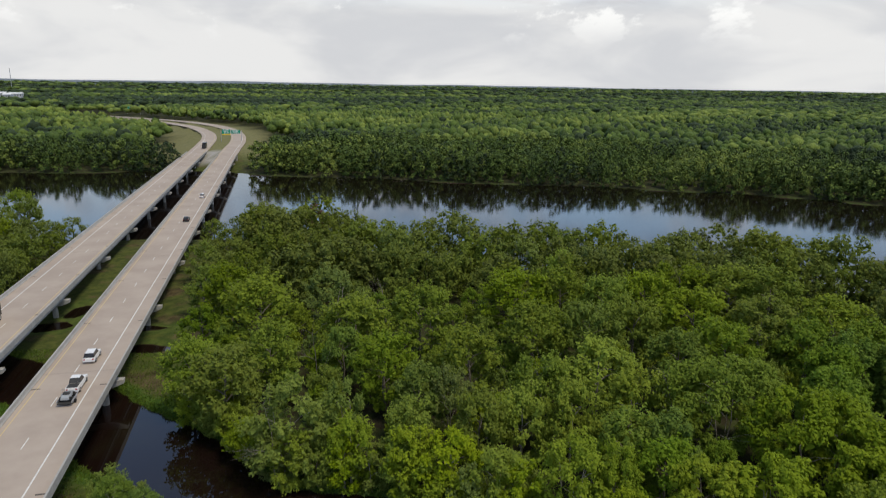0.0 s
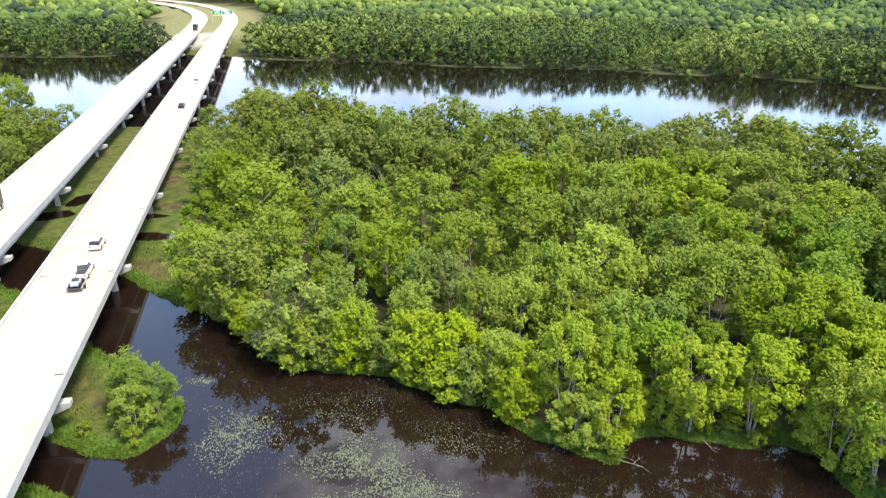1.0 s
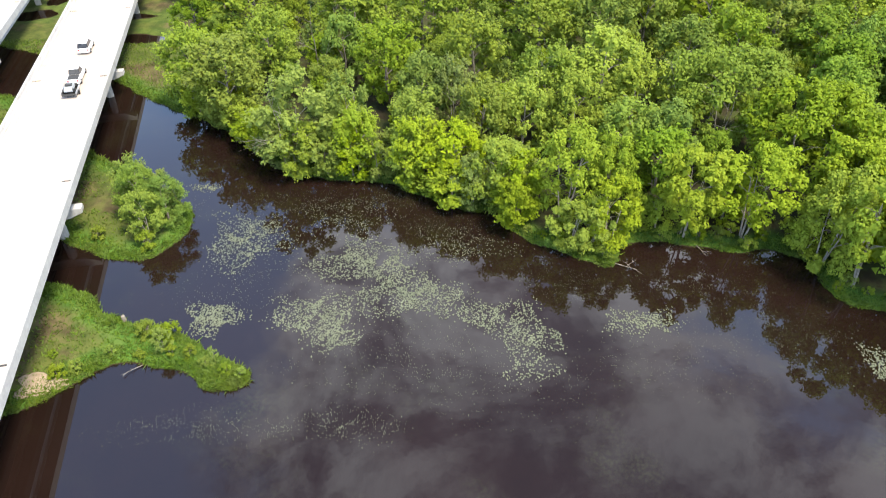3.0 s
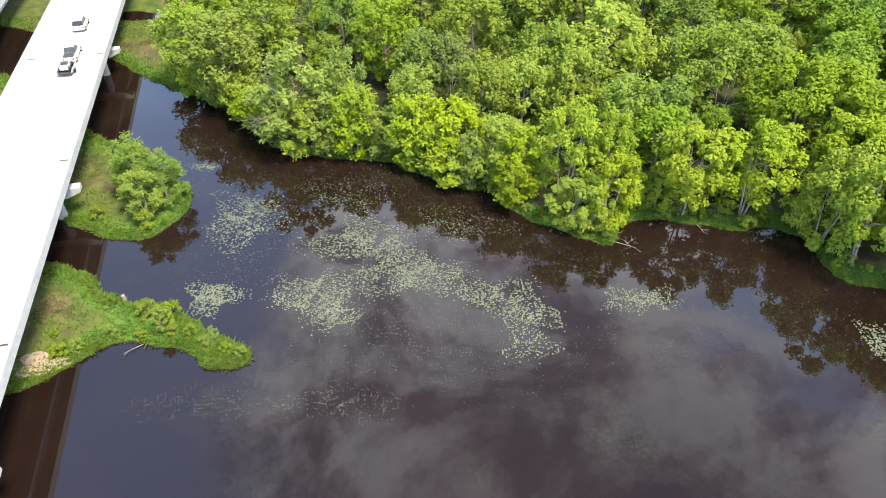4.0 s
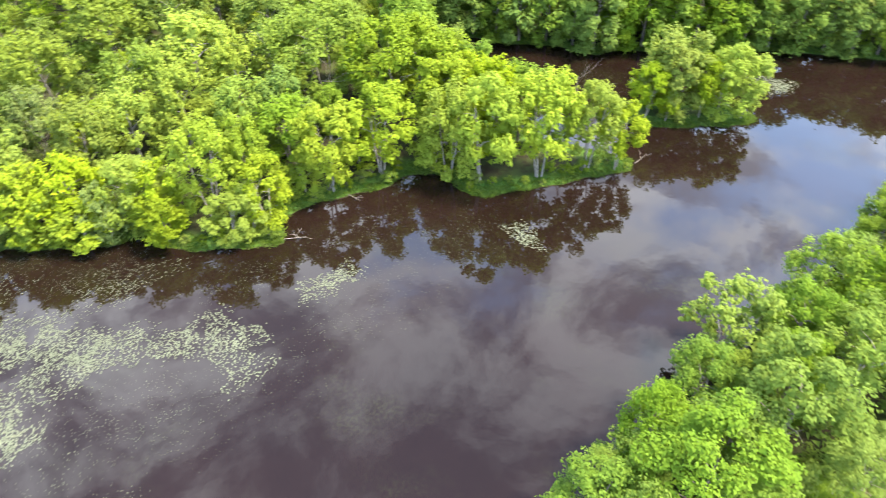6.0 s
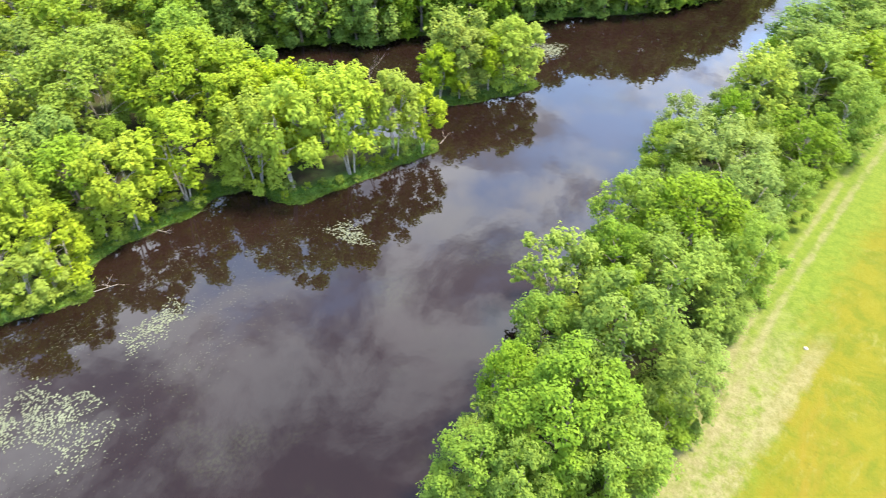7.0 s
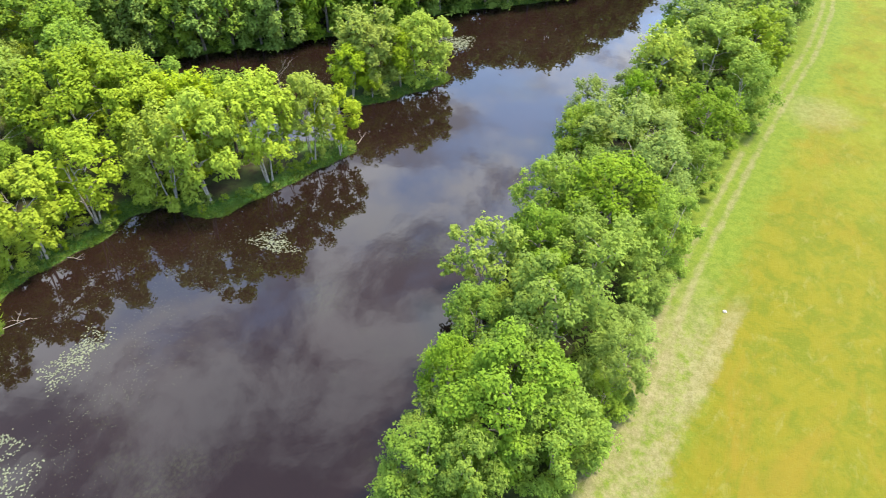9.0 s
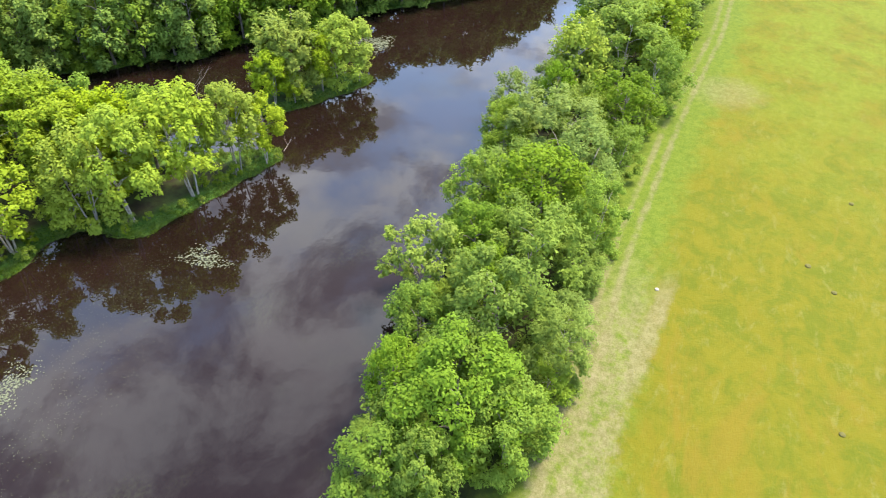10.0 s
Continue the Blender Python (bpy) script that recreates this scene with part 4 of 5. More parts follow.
KINDS = {  # kind: seeds, lobes, plumes, leaves, height, radius, base, leaf, lobe, sweep, plume, stems, leaf material, bark, label
    "maple": (5, 24, 10, 21, 14.5, 5.00, .5, .350, .33, 1.1, .215, 1, L_MID, M_BARK, "tall mid-green broadleaf tree with upswept leafy boughs"),
    "dark_maple": (4, 24, 10, 20, 14.0, 4.60, .3, .360, .33, .45, .30, 1, L_DEEP, M_BARK, "tall deep-green broadleaf tree with a rounded crown"),
    "round_tree": (2, 54, 10, 23, 15.0, 8.00, 2.5, .348, .22, .35, .34, 2, L_MID, M_PALEBARK, "broad mid-green tree with a wide domed crown on pale limbs"),
    "bank_tree": (6, 20, 9, 32, 11.0, 3.50, 2.4, .240, .34, .35, .31, 3, L_LIME, M_PALEBARK, "lime-green riverside tree on several pale leaning stems"),
    "low_bank_tree": (5, 22, 9, 30, 11.0, 3.60, -.8, .240, .33, .35, .31, 3, L_LIME, M_PALEBARK, "lime-green riverside tree leafy down to the bank"),
    "front_maple": (4, 23, 10, 23, 12.0, 4.20, -1.0, .300, .33, .75, .25, 1, L_LIME, M_PALEBARK, "yellow-green broadleaf tree with branches sweeping down to the water"),
    "grey_tree": (4, 22, 10, 22, 12.5, 4.20, -.2, .270, .31, .95, .21, 2, L_GREY, M_PALEBARK, "pale grey-green feathery tree with fine leaves"),
    "channel_tree": (4, 25, 10, 18, 13.5, 4.60, -2.2, .372, .33, .40, .31, 1, L_DEEP, M_BARK, "deep-green broadleaf tree overhanging the dark channel"),
    "russet_tree": (1, 20, 9, 18, 12.5, 3.60, 1.0, .360, .33, .6, .28, 1, L_RUSSET, M_BARK, "pinkish-brown tree with withered leaves above the river bank"),
    "shrub": (3, 12, 9, 12, 3.6, 2.00, -.6, .228, .38, .5, .32, 3, L_MID, M_BARK, "bright green leafy shrub on the grassy bank"),
    "hedge_tree": (4, 28, 11, 31, 12.0, 4.20, -1.6, .220, .33, .55, .29, 1, L_HEDGE, M_BARK, "dense fresh-green broadleaf tree in the row between water and field"),
    "round_hedge": (2, 40, 11, 31, 13.0, 5.00, -1.0, .220, .27, .35, .33, 1, L_HEDGE, M_BARK, "broad round-crowned green tree in the row beside the field"),
    "fine_hedge": (4, 28, 11, 30, 12.0, 4.40, -1.6, .205, .31, .70, .26, 2, L_FINE, M_PALEBARK, "soft grey-green willow-like tree in the row beside the field"),
}
TEMPLATES = {}
for ki, (kind, (seeds, lobes, plumes, leaves, hh, rr, base, leaf, lobe, swp, plm, stems, lm, bark_m, lab)) in enumerate(KINDS.items()):
    for s in range(seeds):
        rng = np.random.default_rng(100 * ki + s)
        V, T = foliage(rng, lobes, plumes, leaves, hh, rr, base, leaf, lobe, swp, plm)
        W, X = wood(rng, hh, max(base, 1.0), rr, stems, .10 if stems > 1 else .24, 4 if stems > 1 else 7)
        TEMPLATES[kind, s] = (tri_mesh("crown", V, T, lm), tri_mesh("trunk", W, X, bark_m, smooth=True), hh)

TREE_N = [0]


def plant(kind, x, y, height=None, label="", group="island wood", wide=1.0, radius=0.0):
    """One tree of that kind on the ground at x, y."""
    TREE_N[0] += 1
    s = TREE_N[0] % KINDS[kind][0]
    crown, trunk, hh = TEMPLATES[kind, s]
    k = (height or hh) / hh
    if radius:
        wide = min(1.8, max(.6, 1.08 * radius / (KINDS[kind][5] * k)))
    root = new("shrub" if kind == "shrub" else "tree")
    for nm, me in (("trunk", trunk), ("crown", crown)):
        ob = new(nm, me)
        ob.parent = root
    z = float(ground_height(np.array([float(x)]), np.array([float(y)]))[0])
    rz = (TREE_N[0] * 137.5) % 360
    root.matrix_basis = Matrix.Translation((x, y, max(z, -.2) - .05)) @ pose(0, 0, 0, 0, 0, rz) @ Matrix.Diagonal((k * wide, k * wide, k, 1))
    return tagged(root, label or KINDS[kind][14], "shrub" if kind == "shrub" else "tree", group)


def scatter(rng, x0, x1, y0, y1, gap, jitter=.38):
    xs, ys = np.meshgrid(np.arange(x0, x1, gap), np.arange(y0, y1, gap))
    xs = xs + (np.arange(xs.shape[0]) % 2)[:, None] * gap / 2
    return (xs + rng.uniform(-jitter, jitter, xs.shape) * gap).ravel(), (ys + rng.uniform(-jitter, jitter, ys.shape) * gap).ravel()


# trees of the wooded island that stand out singly: x, y, height, crown radius
rng = np.random.default_rng(5)
SINGLE = {
    "maple": [(-39, 99.2, 13, 4.2), (-32, 94, 14, 5.4), (-27.8, 104.1, 13.5, 4.6), (-35.3, 126.8, 15, 7.2), (-45.2, 139, 14, 5.3), (-15.3, 115.4, 14.5, 5.9), (-8.8, 100, 13.5, 4.7),
              (-4.1, 119.9, 15, 6.1), (-4, 82, 11.5, 3.6), (4.2, 100.7, 14, 5.2), (5.3, 83.2, 12, 3.6), (14.9, 132.4, 15, 6.8), (14.7, 93, 13, 4.1), (23.3, 78.1, 12, 3.9)],
    "maple ": [(24, 133.9, 14.5, 5.6), (32.3, 130.6, 14.5, 5.6), (41.5, 134.6, 14.5, 5.3), (50.9, 140.8, 14.5, 6.1), (60.9, 139.2, 14.5, 6.6), (68.2, 136.5, 14.5, 6.6), (16, 112.8, 14.5, 5.6),
               (26, 114.2, 14, 5.1), (34.7, 117.3, 14, 4.9), (46.3, 119.7, 15, 6.5), (57, 115.7, 14.5, 6.1), (71.4, 118.6, 14.5, 6.5), (46.1, 104.3, 14.5, 5.4)],
    "grey_tree": [(-51.5, 144.2, 12, 4.6), (-61.5, 170, 11, 4), (-20, 81.5, 14, 4.8), (-13.5, 86.6, 12, 3.4), (-22.8, 136.1, 14, 6), (1.4, 89.8, 12, 3.3), (19.3, 165.7, 14, 6.5),
                  (35.8, 158.9, 14, 6), (55, 76.5, 13, 3)],
    "dark_maple": [(-46.8, 125.9, 9, 3.6), (-16.5, 106.6, 12, 3.4), (-3.2, 91.3, 12.5, 3.8), (71.3, 107.8, 14, 4.9), (38, 102.7, 13.5, 4.8), (61.3, 107.4, 14, 5.2), (28.9, 78.2, 12, 3.6), (26.5, 72.5, 12, 3.9)],
    "round_tree": [(39.5, 87.2, 15, 7.6), (47.1, 77, 15, 7.9)],
    "front_maple": [(-11.6, 80.2, 10, 3.3), (1.4, 76.5, 10.5, 3.6), (-3.6, 77.6, 10, 3.2), (7.2, 72.8, 10.5, 3.3), (27.8, 155.1, 13.5, 4), (23.8, 96.7, 14.5, 6), (26.7, 88.5, 13, 4.5), (11.1, 84.7, 12, 3.6),
                    (17.8, 85.4, 12.5, 3.7)],
    "low_bank_tree": [(15.1, 70, 13.5, 4), (15.3, 64.7, 6.5, 2.4), (9.7, 71.2, 9.5, 2.8), (43.4, 64.2, 7.5, 3), (51.4, 68.4, 12.5, 4.4), (44.2, 61.8, 13.5, 3.8), (51.8, 63, 14, 4.2),
                      (20.2, 65.5, 9.5, 3)],
    "bank_tree": [(20.9, 71, 11.5, 2.5), (29.7, 67.2, 12.5, 4), (37, 66.8, 13, 4.2), (47.7, 67.5, 13.5, 4.2), (46.8, 57.6, 15.4, 4), (53.8, 54.6, 15.6, 4.3), (60.2, 52.4, 12.8, 3.3), (63.6, 50.3, 10, 3)],
}
PLACED = []
for kind, spots in SINGLE.items():
    for x, y, h, r in spots:
        plant(kind.strip(), x, y, h, radius=r)
        PLACED.append((x, y, r))
PLACED = np.array(PLACED)

# leafy skirts of the shore trees, hanging to the water
shore_line = curve_points(SLOUGH_TOP, 6)
seg = np.r_[0, np.cumsum(np.hypot(*np.diff(shore_line, axis=0).T))]
for i, s in enumerate(np.arange(0, seg[-1], 3.6)):
    x, y = float(np.interp(s, seg, shore_line[:, 0])), float(np.interp(s, seg, shore_line[:, 1]))
    if not -40 < x < 9:
        continue
    dx, dy = float(np.interp(s + 1, seg, shore_line[:, 0])) - x, float(np.interp(s + 1, seg, shore_line[:, 1])) - y
    dd = math.hypot(dx, dy) + 1e-6
    kind = ("front_maple", "maple", "front_maple", "grey_tree")[i % 4] if x > -24 else ("maple", "maple", "front_maple")[i % 3]
    plant(kind, x - dy / dd * .9, y + dx / dd * .9, float(rng.uniform(5.5, 8.0)), "leafy young tree with boughs hanging down to the water", radius=float(rng.uniform(2.4, 3.2)))

# undergrowth on the open bank further along
for i, s in enumerate(np.arange(0, seg[-1], 2.1)):
    x, y = float(np.interp(s, seg, shore_line[:, 0])), float(np.interp(s, seg, shore_line[:, 1]))
    if x < 9:
        continue
    dx, dy = float(np.interp(s + 1, seg, shore_line[:, 0])) - x, float(np.interp(s + 1, seg, shore_line[:, 1])) - y
    dd = math.hypot(dx, dy) + 1e-6
    inset = float(rng.uniform(.5, 3.2))
    plant("shrub", x - dy / dd * inset, y + dx / dd * inset, float(rng.uniform(.7, 1.9)), "low green bush in the grass of the bank", "bank undergrowth", wide=float(rng.uniform(.9, 1.3)))

# the wood round them; the nearest trees are things of their own
WOOD, WOOD_OUT = [], []
xs, ys = scatter(rng, -330, 420, -40, 245, 7.4, .42)
sd = shore_distance(xs, ys)
ok = (sd > 2.2) & (open_land(xs, ys) < .3) & (ys < np.interp(xs, *np.array(NEAR_BANK, float).T)) & (path_offset(xs, ys) > 30)
xs, ys, sd = xs[ok], ys[ok], sd[ok]
room = np.min(np.hypot(xs[:, None] - PLACED[:, 0], ys[:, None] - PLACED[:, 1]) - PLACED[:, 2] * .95, 1)
listed = (np.abs(np.degrees(np.arctan2(xs, ys)) - 2) < 33) & (ys < 150)
ok = room > np.where(listed, -.9, .2)
xs, ys, sd, listed = xs[ok], ys[ok], sd[ok], listed[ok]
near = np.argsort(np.hypot(xs - 15, ys - 45))
NEAR_COUNT = 110
for j, i in enumerate(near):
    x, y = float(xs[i]), float(ys[i])
    h = 13.6 + 2.0 * float(wiggle(np.array([x]), np.array([y]), 19.0)[()][0]) + rng.normal(0, 1.9)
    if listed[i]:                                             # lower growth fills the gaps between the tall crowns
        h = float(rng.uniform(6.0, 8.5))
    bn, bu = across_along(x, y)
    if bn < -9 and 60 < bu < 260:                             # lower growth beside the bridge
        h = min(h, float(rng.uniform(8.0, 11.0)))
    if j < NEAR_COUNT:
        kind = ("maple", "dark_maple", "dark_maple", "grey_tree", "front_maple", "maple")[int(rng.integers(6))]
        plant("low_bank_tree" if sd[i] < 4 and 8 < x < 70 else kind, x, y, max(5.5, h - (1.5 if sd[i] < 5 else 0)), wide=rng.uniform(.95, 1.2))
    elif abs(math.atan2(x, y)) < radians(36) or math.hypot(x, y) < 185 and y > -20:
        WOOD.append((x, y, h))
    elif rng.uniform() < .55:
        WOOD_OUT.append((x, y, h))

# the island's back edge along the pocket of water
for x, y, h in ((57, 63, 12.5), (54.5, 70, 12.5), (54, 84, 13), (56, 91, 13.5), (60, 97.5, 14), (66, 103, 14), (73, 101, 14)):
    plant("dark_maple", x, y, h)

# the far shore of the channel, overhung by deep-green trees
back_line = curve_points(SLOUGH_BACK[6:-2], 6)
seg2 = np.r_[0, np.cumsum(np.hypot(*np.diff(back_line, axis=0).T))]
for i, s in enumerate(np.arange(0, seg2[-1], 4.6)):
    x, y = np.interp(s, seg2, back_line[:, 0]), np.interp(s, seg2, back_line[:, 1])
    dx, dy = np.interp(s + 1, seg2, back_line[:, 0]) - x, np.interp(s + 1, seg2, back_line[:, 1]) - y
    dd = math.hypot(dx, dy) + 1e-6
    plant("channel_tree", float(x - dy / dd * 1.4), float(y + dx / dd * 1.4), float(rng.uniform(12.0, 16.0)), group="channel wood")

for x, y, h in ((-146, 232, 15), (-139, 226, 13), (-150, 222, 14), (-127, 222, 5), (-122, 206, 4.5), (-120, 192, 5), (-117, 178, 5), (-114, 165, 5), (-126, 190, 12)):
    plant("maple", x, y, h, group="island wood")

plant("russet_tree", -41, 214, 14, group="island wood")

# the bushy islet, the small islet in the channel, the shrubs on the spit
for x, y, h in ((-35.6, 65.5, 6.4), (-34.2, 68.5, 6.6), (-37.5, 69.5, 7.6), (-39.5, 73, 6.4), (-35.6, 71.5, 5.5)):
    plant("grey_tree" if h < 6.5 else "hedge_tree", x, y, h, "rounded grey-green bushy tree on the low islet", "islet shrubs", wide=1.15)
for x, y, h in ((-41.5, 65, 1.7), (-35, 63.4, 2.2), (-28, 48.4, 2.4), (-30.2, 49, 2.0), (-33, 46.5, 1.0), (-25, 46.4, 1.3), (-21, 44.3, 1.1), (-23, 45, 1.2), (-35.5, 44.3, 1.3), (-37.0, 43.6, 1.5), (-19.4, 44, 1.0), (-30, 46.2, 1.0), (-38.5, 46, .9), (-27, 46.5, 1.1)):
    plant("shrub", x, y, h, group="islet shrubs")
plant("grey_tree", -27.8, 46.9, 3.0, "rounded grey-green bush on the grassy spit", "islet shrubs")
plant("grey_tree", -22.3, 45.3, 2.4, "thin pale withered shrub at the end of the spit", "islet shrubs", .6)
for x, y, h in ((77, 57.6, 9), (81, 55.5, 11.2), (84.2, 53, 10), (86.6, 51.3, 11.8), (89.3, 49.6, 10.5), (79.5, 59, 8), (79, 55, 5.0)):
    plant("low_bank_tree" if h > 11 else "bank_tree", x, y, h, group="channel islet trees")

# the row of trees between the water and the field
ROW = {
    "round_hedge": [(31.3, 10.9, 13.5, 5.0), (31, 6.6, 9.5, 3.5)],
    "hedge_tree": [(32.5, 17, 11, 2.6), (41.8, 11, 13.5, 4.5), (39.6, 17.8, 10, 2.8), (24.8, 14.8, 9, 3.2), (25.4, 11.2, 10, 2.6), (59.5, 18.9, 11.5, 3.6), (52.8, 17, 10, 2.9), (61.2, 12.3, 12.5, 4.8),
                   (87.2, 17, 10, 2.8), (84.6, 7.1, 10.5, 4.3), (116.8, 15.5, 13, 5.6), (36.5, 12.5, 10, 3.2), (46.5, 13.5, 10, 3.0), (20, 10, 8, 3)],
    "grey_tree": [(46.9, 20.2, 11.5, 3.9)],
    "fine_hedge": [(50.9, 9.3, 12, 4.3), (40.2, 4.8, 9, 2.8), (73.5, 14, 13, 5.4), (68.5, 9.1, 11.5, 4), (59.2, 5.8, 10.5, 3), (75.4, 20.6, 10, 3.4), (85.6, 22.4, 9, 3.2), (101.8, 9.9, 14, 6.3), (94.7, 3.7, 10.5, 4),
                   (118.3, 6.8, 13, 5.8), (74.8, 6, 8.5, 2.8), (55.5, 13.5, 9.5, 3.2), (66, 15.5, 10, 3.2), (80, 12, 10.5, 3.6)],
    "front_maple": [(93.6, 15.6, 14, 4.3)],
    "dark_maple": [(129.2, 4.4, 13, 5.2), (98, 15, 11, 4), (108, 13.5, 13, 4.5), (126, 12, 13, 5), (133, 8.5, 13, 5), (140, 4, 12, 4.5), (148, 8, 13, 5), (166, 9, 13, 5)],
    "maple": [(110, 5.5, 12, 4.5), (141, 10.5, 13, 5), (157, 9, 13, 5), (176, 8, 13, 5)],
}
for kind, spots in ROW.items():
    for x, y, h, r in spots:
        plant(kind, x, y, h, group="bankside tree row", radius=r)
# low leafy skirts towards the field and over the water
for k, (x, y, h) in enumerate(((34, 6.2, 4.5), (38.5, 5.2, 4.5), (46.5, 5.4, 5), (54, 5.8, 5), (62.5, 6, 5), (69.5, 6.8, 5), (79, 7, 5.5), (89, 5.4, 5.5), (99.5, 4.6, 6), (110, 4.2, 6), (122, 3, 6),
                               (22.5, 15, 6), (29, 15.8, 7), (35.5, 17, 7), (43.5, 18.6, 7), (56, 18.6, 7), (66.5, 19.4, 8), (71.5, 20, 8), (80, 21, 8), (91, 18.5, 8.5), (100, 17.5, 9), (109, 17, 10))):
    plant("fine_hedge" if k % 3 else "hedge_tree", x, y, h, "low green tree with leaves down to the ground", "bankside tree row", radius=2.2 + .1 * h)
for x in np.arange(-30, 18, 7.0):
    plant("hedge_tree", float(x), 0.5 + float(rng.uniform(-1, 1)), 6.0, group="bankside tree row")


def blob_crown(rng, lobes, radius, height):
    """A coarse crown of a few uneven lobes, for woods far away."""
    out = []
    for k in range(lobes):
        an, up = k * 2.4 + rng.uniform(-.4, .4), (k + .6) / lobes
        r = radius * (.52 + .12 * rng.normal())
        o = radius * .5 * (1 - .75 * up)
        c = np.array((o * math.cos(an), o * math.sin(an), height * (.52 + .36 * up)))
        out.append((c + ICO_V * (r, r, height * .24) * rng.uniform(.62, 1.25, (12, 1)), ICO_T))
    return joined(out)


def forest_mass(name, spots, base, mat, label, smooth=False, dark=0.0):
    """Many trees in one mesh, for woods whose trees nobody could count."""
    rng = np.random.default_rng(len(spots))
    a = np.array(spots, float)
    zs = ground_height(a[:, 0], a[:, 1])
    far = smooth01(np.hypot(a[:, 0], a[:, 1]), 500, 900)
    stand = .47 + (.30 - .1 * far) * wiggle(a[:, 0], a[:, 1], 60.0, .6) + (.1 + .2 * far) * wiggle(a[:, 0] * .5, a[:, 1], 190.0, 1.4) + .42 * far * wiggle(a[:, 0] * .35, a[:, 1], 420.0, 2.2)
    vs, ts, tone, o = [], [], [], 0
    for k, (x, y, h) in enumerate(spots):
        V, T = base[k % len(base)]
        an, s, wd = rng.uniform(0, 6.28), h / 14.0, rng.uniform(.85, 1.25)
        c, sn = math.cos(an) * s * wd, math.sin(an) * s * wd
        vs.append(np.stack((V[:, 0] * c - V[:, 1] * sn + x, V[:, 0] * sn + V[:, 1] * c + y, V[:, 2] * s + zs[k] - .3), 1))
        ts.append(T + o)
        tone.append(np.full(len(V), np.clip(stand[k] - dark + rng.normal(0, .18), 0, 1), np.float32))
        o += len(V)
    me = tri_mesh(name, np.concatenate(vs), np.concatenate(ts), mat, np.concatenate(tone), smooth)
    return tagged(new(name, me), label, "woodland", kind="stuff")


TRUNK = tube_arrays([(0, 0, -.5), (.1, 0, 6), (.2, .1, 11)], [.3, .2, .05], 4)
MID_TREES = [joined([foliage(np.random.default_rng(900 + s), 15, 8, 7, 14.0, 5.2, .2, .64, .36, .8, .27, 8), TRUNK]) for s in range(6)]
forest_mass("island_woodland", WOOD, MID_TREES, L_WOOD, "dense mixed green broadleaf wood on the flood plain")
if WOOD_OUT:
    forest_mass("outer_woodland", WOOD_OUT, [blob_crown(np.random.default_rng(40 + s), 4, 4.6, 14.0) for s in range(4)], L_FAR, "green broadleaf wood beside the backwater")

# beyond the river: a first front of trees, then ever coarser crowns
rng = np.random.default_rng(11)


def ring(r0, r1, gap, half=radians(37)):
    out = []
    r = r0
    while r < r1:
        n = int(2 * half * r / gap)
        an = (np.arange(n) + rng.uniform(-.45, .45, n)) / n * 2 * half - half
        rr = r + rng.uniform(-1.1, 1.1, n) * gap
        out.append(np.stack((rr * np.sin(an), rr * np.cos(an)), 1))
        r += gap * .9
    a = np.concatenate(out)
    x, y = a[:, 0], a[:, 1]
    ok = (y > np.interp(x, *np.array(FAR_BANK, float).T) + 2.5) & (open_land(x, y) < .3)
    return a[ok]


def far_spots(a, h, vary):
    hs = h + vary * wiggle(a[:, 0], a[:, 1], 45.0, 1.1) + vary * wiggle(a[:, 0], a[:, 1], 170.0, .5) + rng.normal(0, vary * .5, len(a))
    return [(float(x), float(y), float(q)) for (x, y), q in zip(a, hs)]


FAR_A = far_spots(ring(300, 500, 8.6), 16.0, 2.2)
FAR_B = far_spots(ring(500, 1000, 9.6), 14.5, 2.4)
FAR_C = far_spots(ring(1000, 2200, 16.0), 15.0, 2.6)
FAR_D = far_spots(ring(2200, 5000, 46.0), 16.0, 3.0)
seeded = [np.random.default_rng(70 + s) for s in range(20)]
far_label = "endless green broadleaf forest reaching to the horizon"
forest_mass("far_woodland_front", FAR_A, [foliage(seeded[s], 11, 5, 5, 14.0, 4.9, -2.5, 1.0, .38, .25, .36, 4) for s in range(5)], L_FAR, far_label, dark=.04)
forest_mass("far_woodland_middle", FAR_B, [blob_crown(seeded[5 + s], 2, 6.2, 14.0) for s in range(5)], L_FAR, far_label, True, .10)
forest_mass("far_woodland_back", FAR_C, [blob_crown(seeded[10 + s], 1, 11.0, 14.0) for s in range(5)], L_FAR, far_label, True, .08)
forest_mass("far_woodland_horizon", FAR_D, [blob_crown(seeded[15 + s], 1, 26.0, 14.0) for s in range(5)], L_FAR, far_label, True, .25)


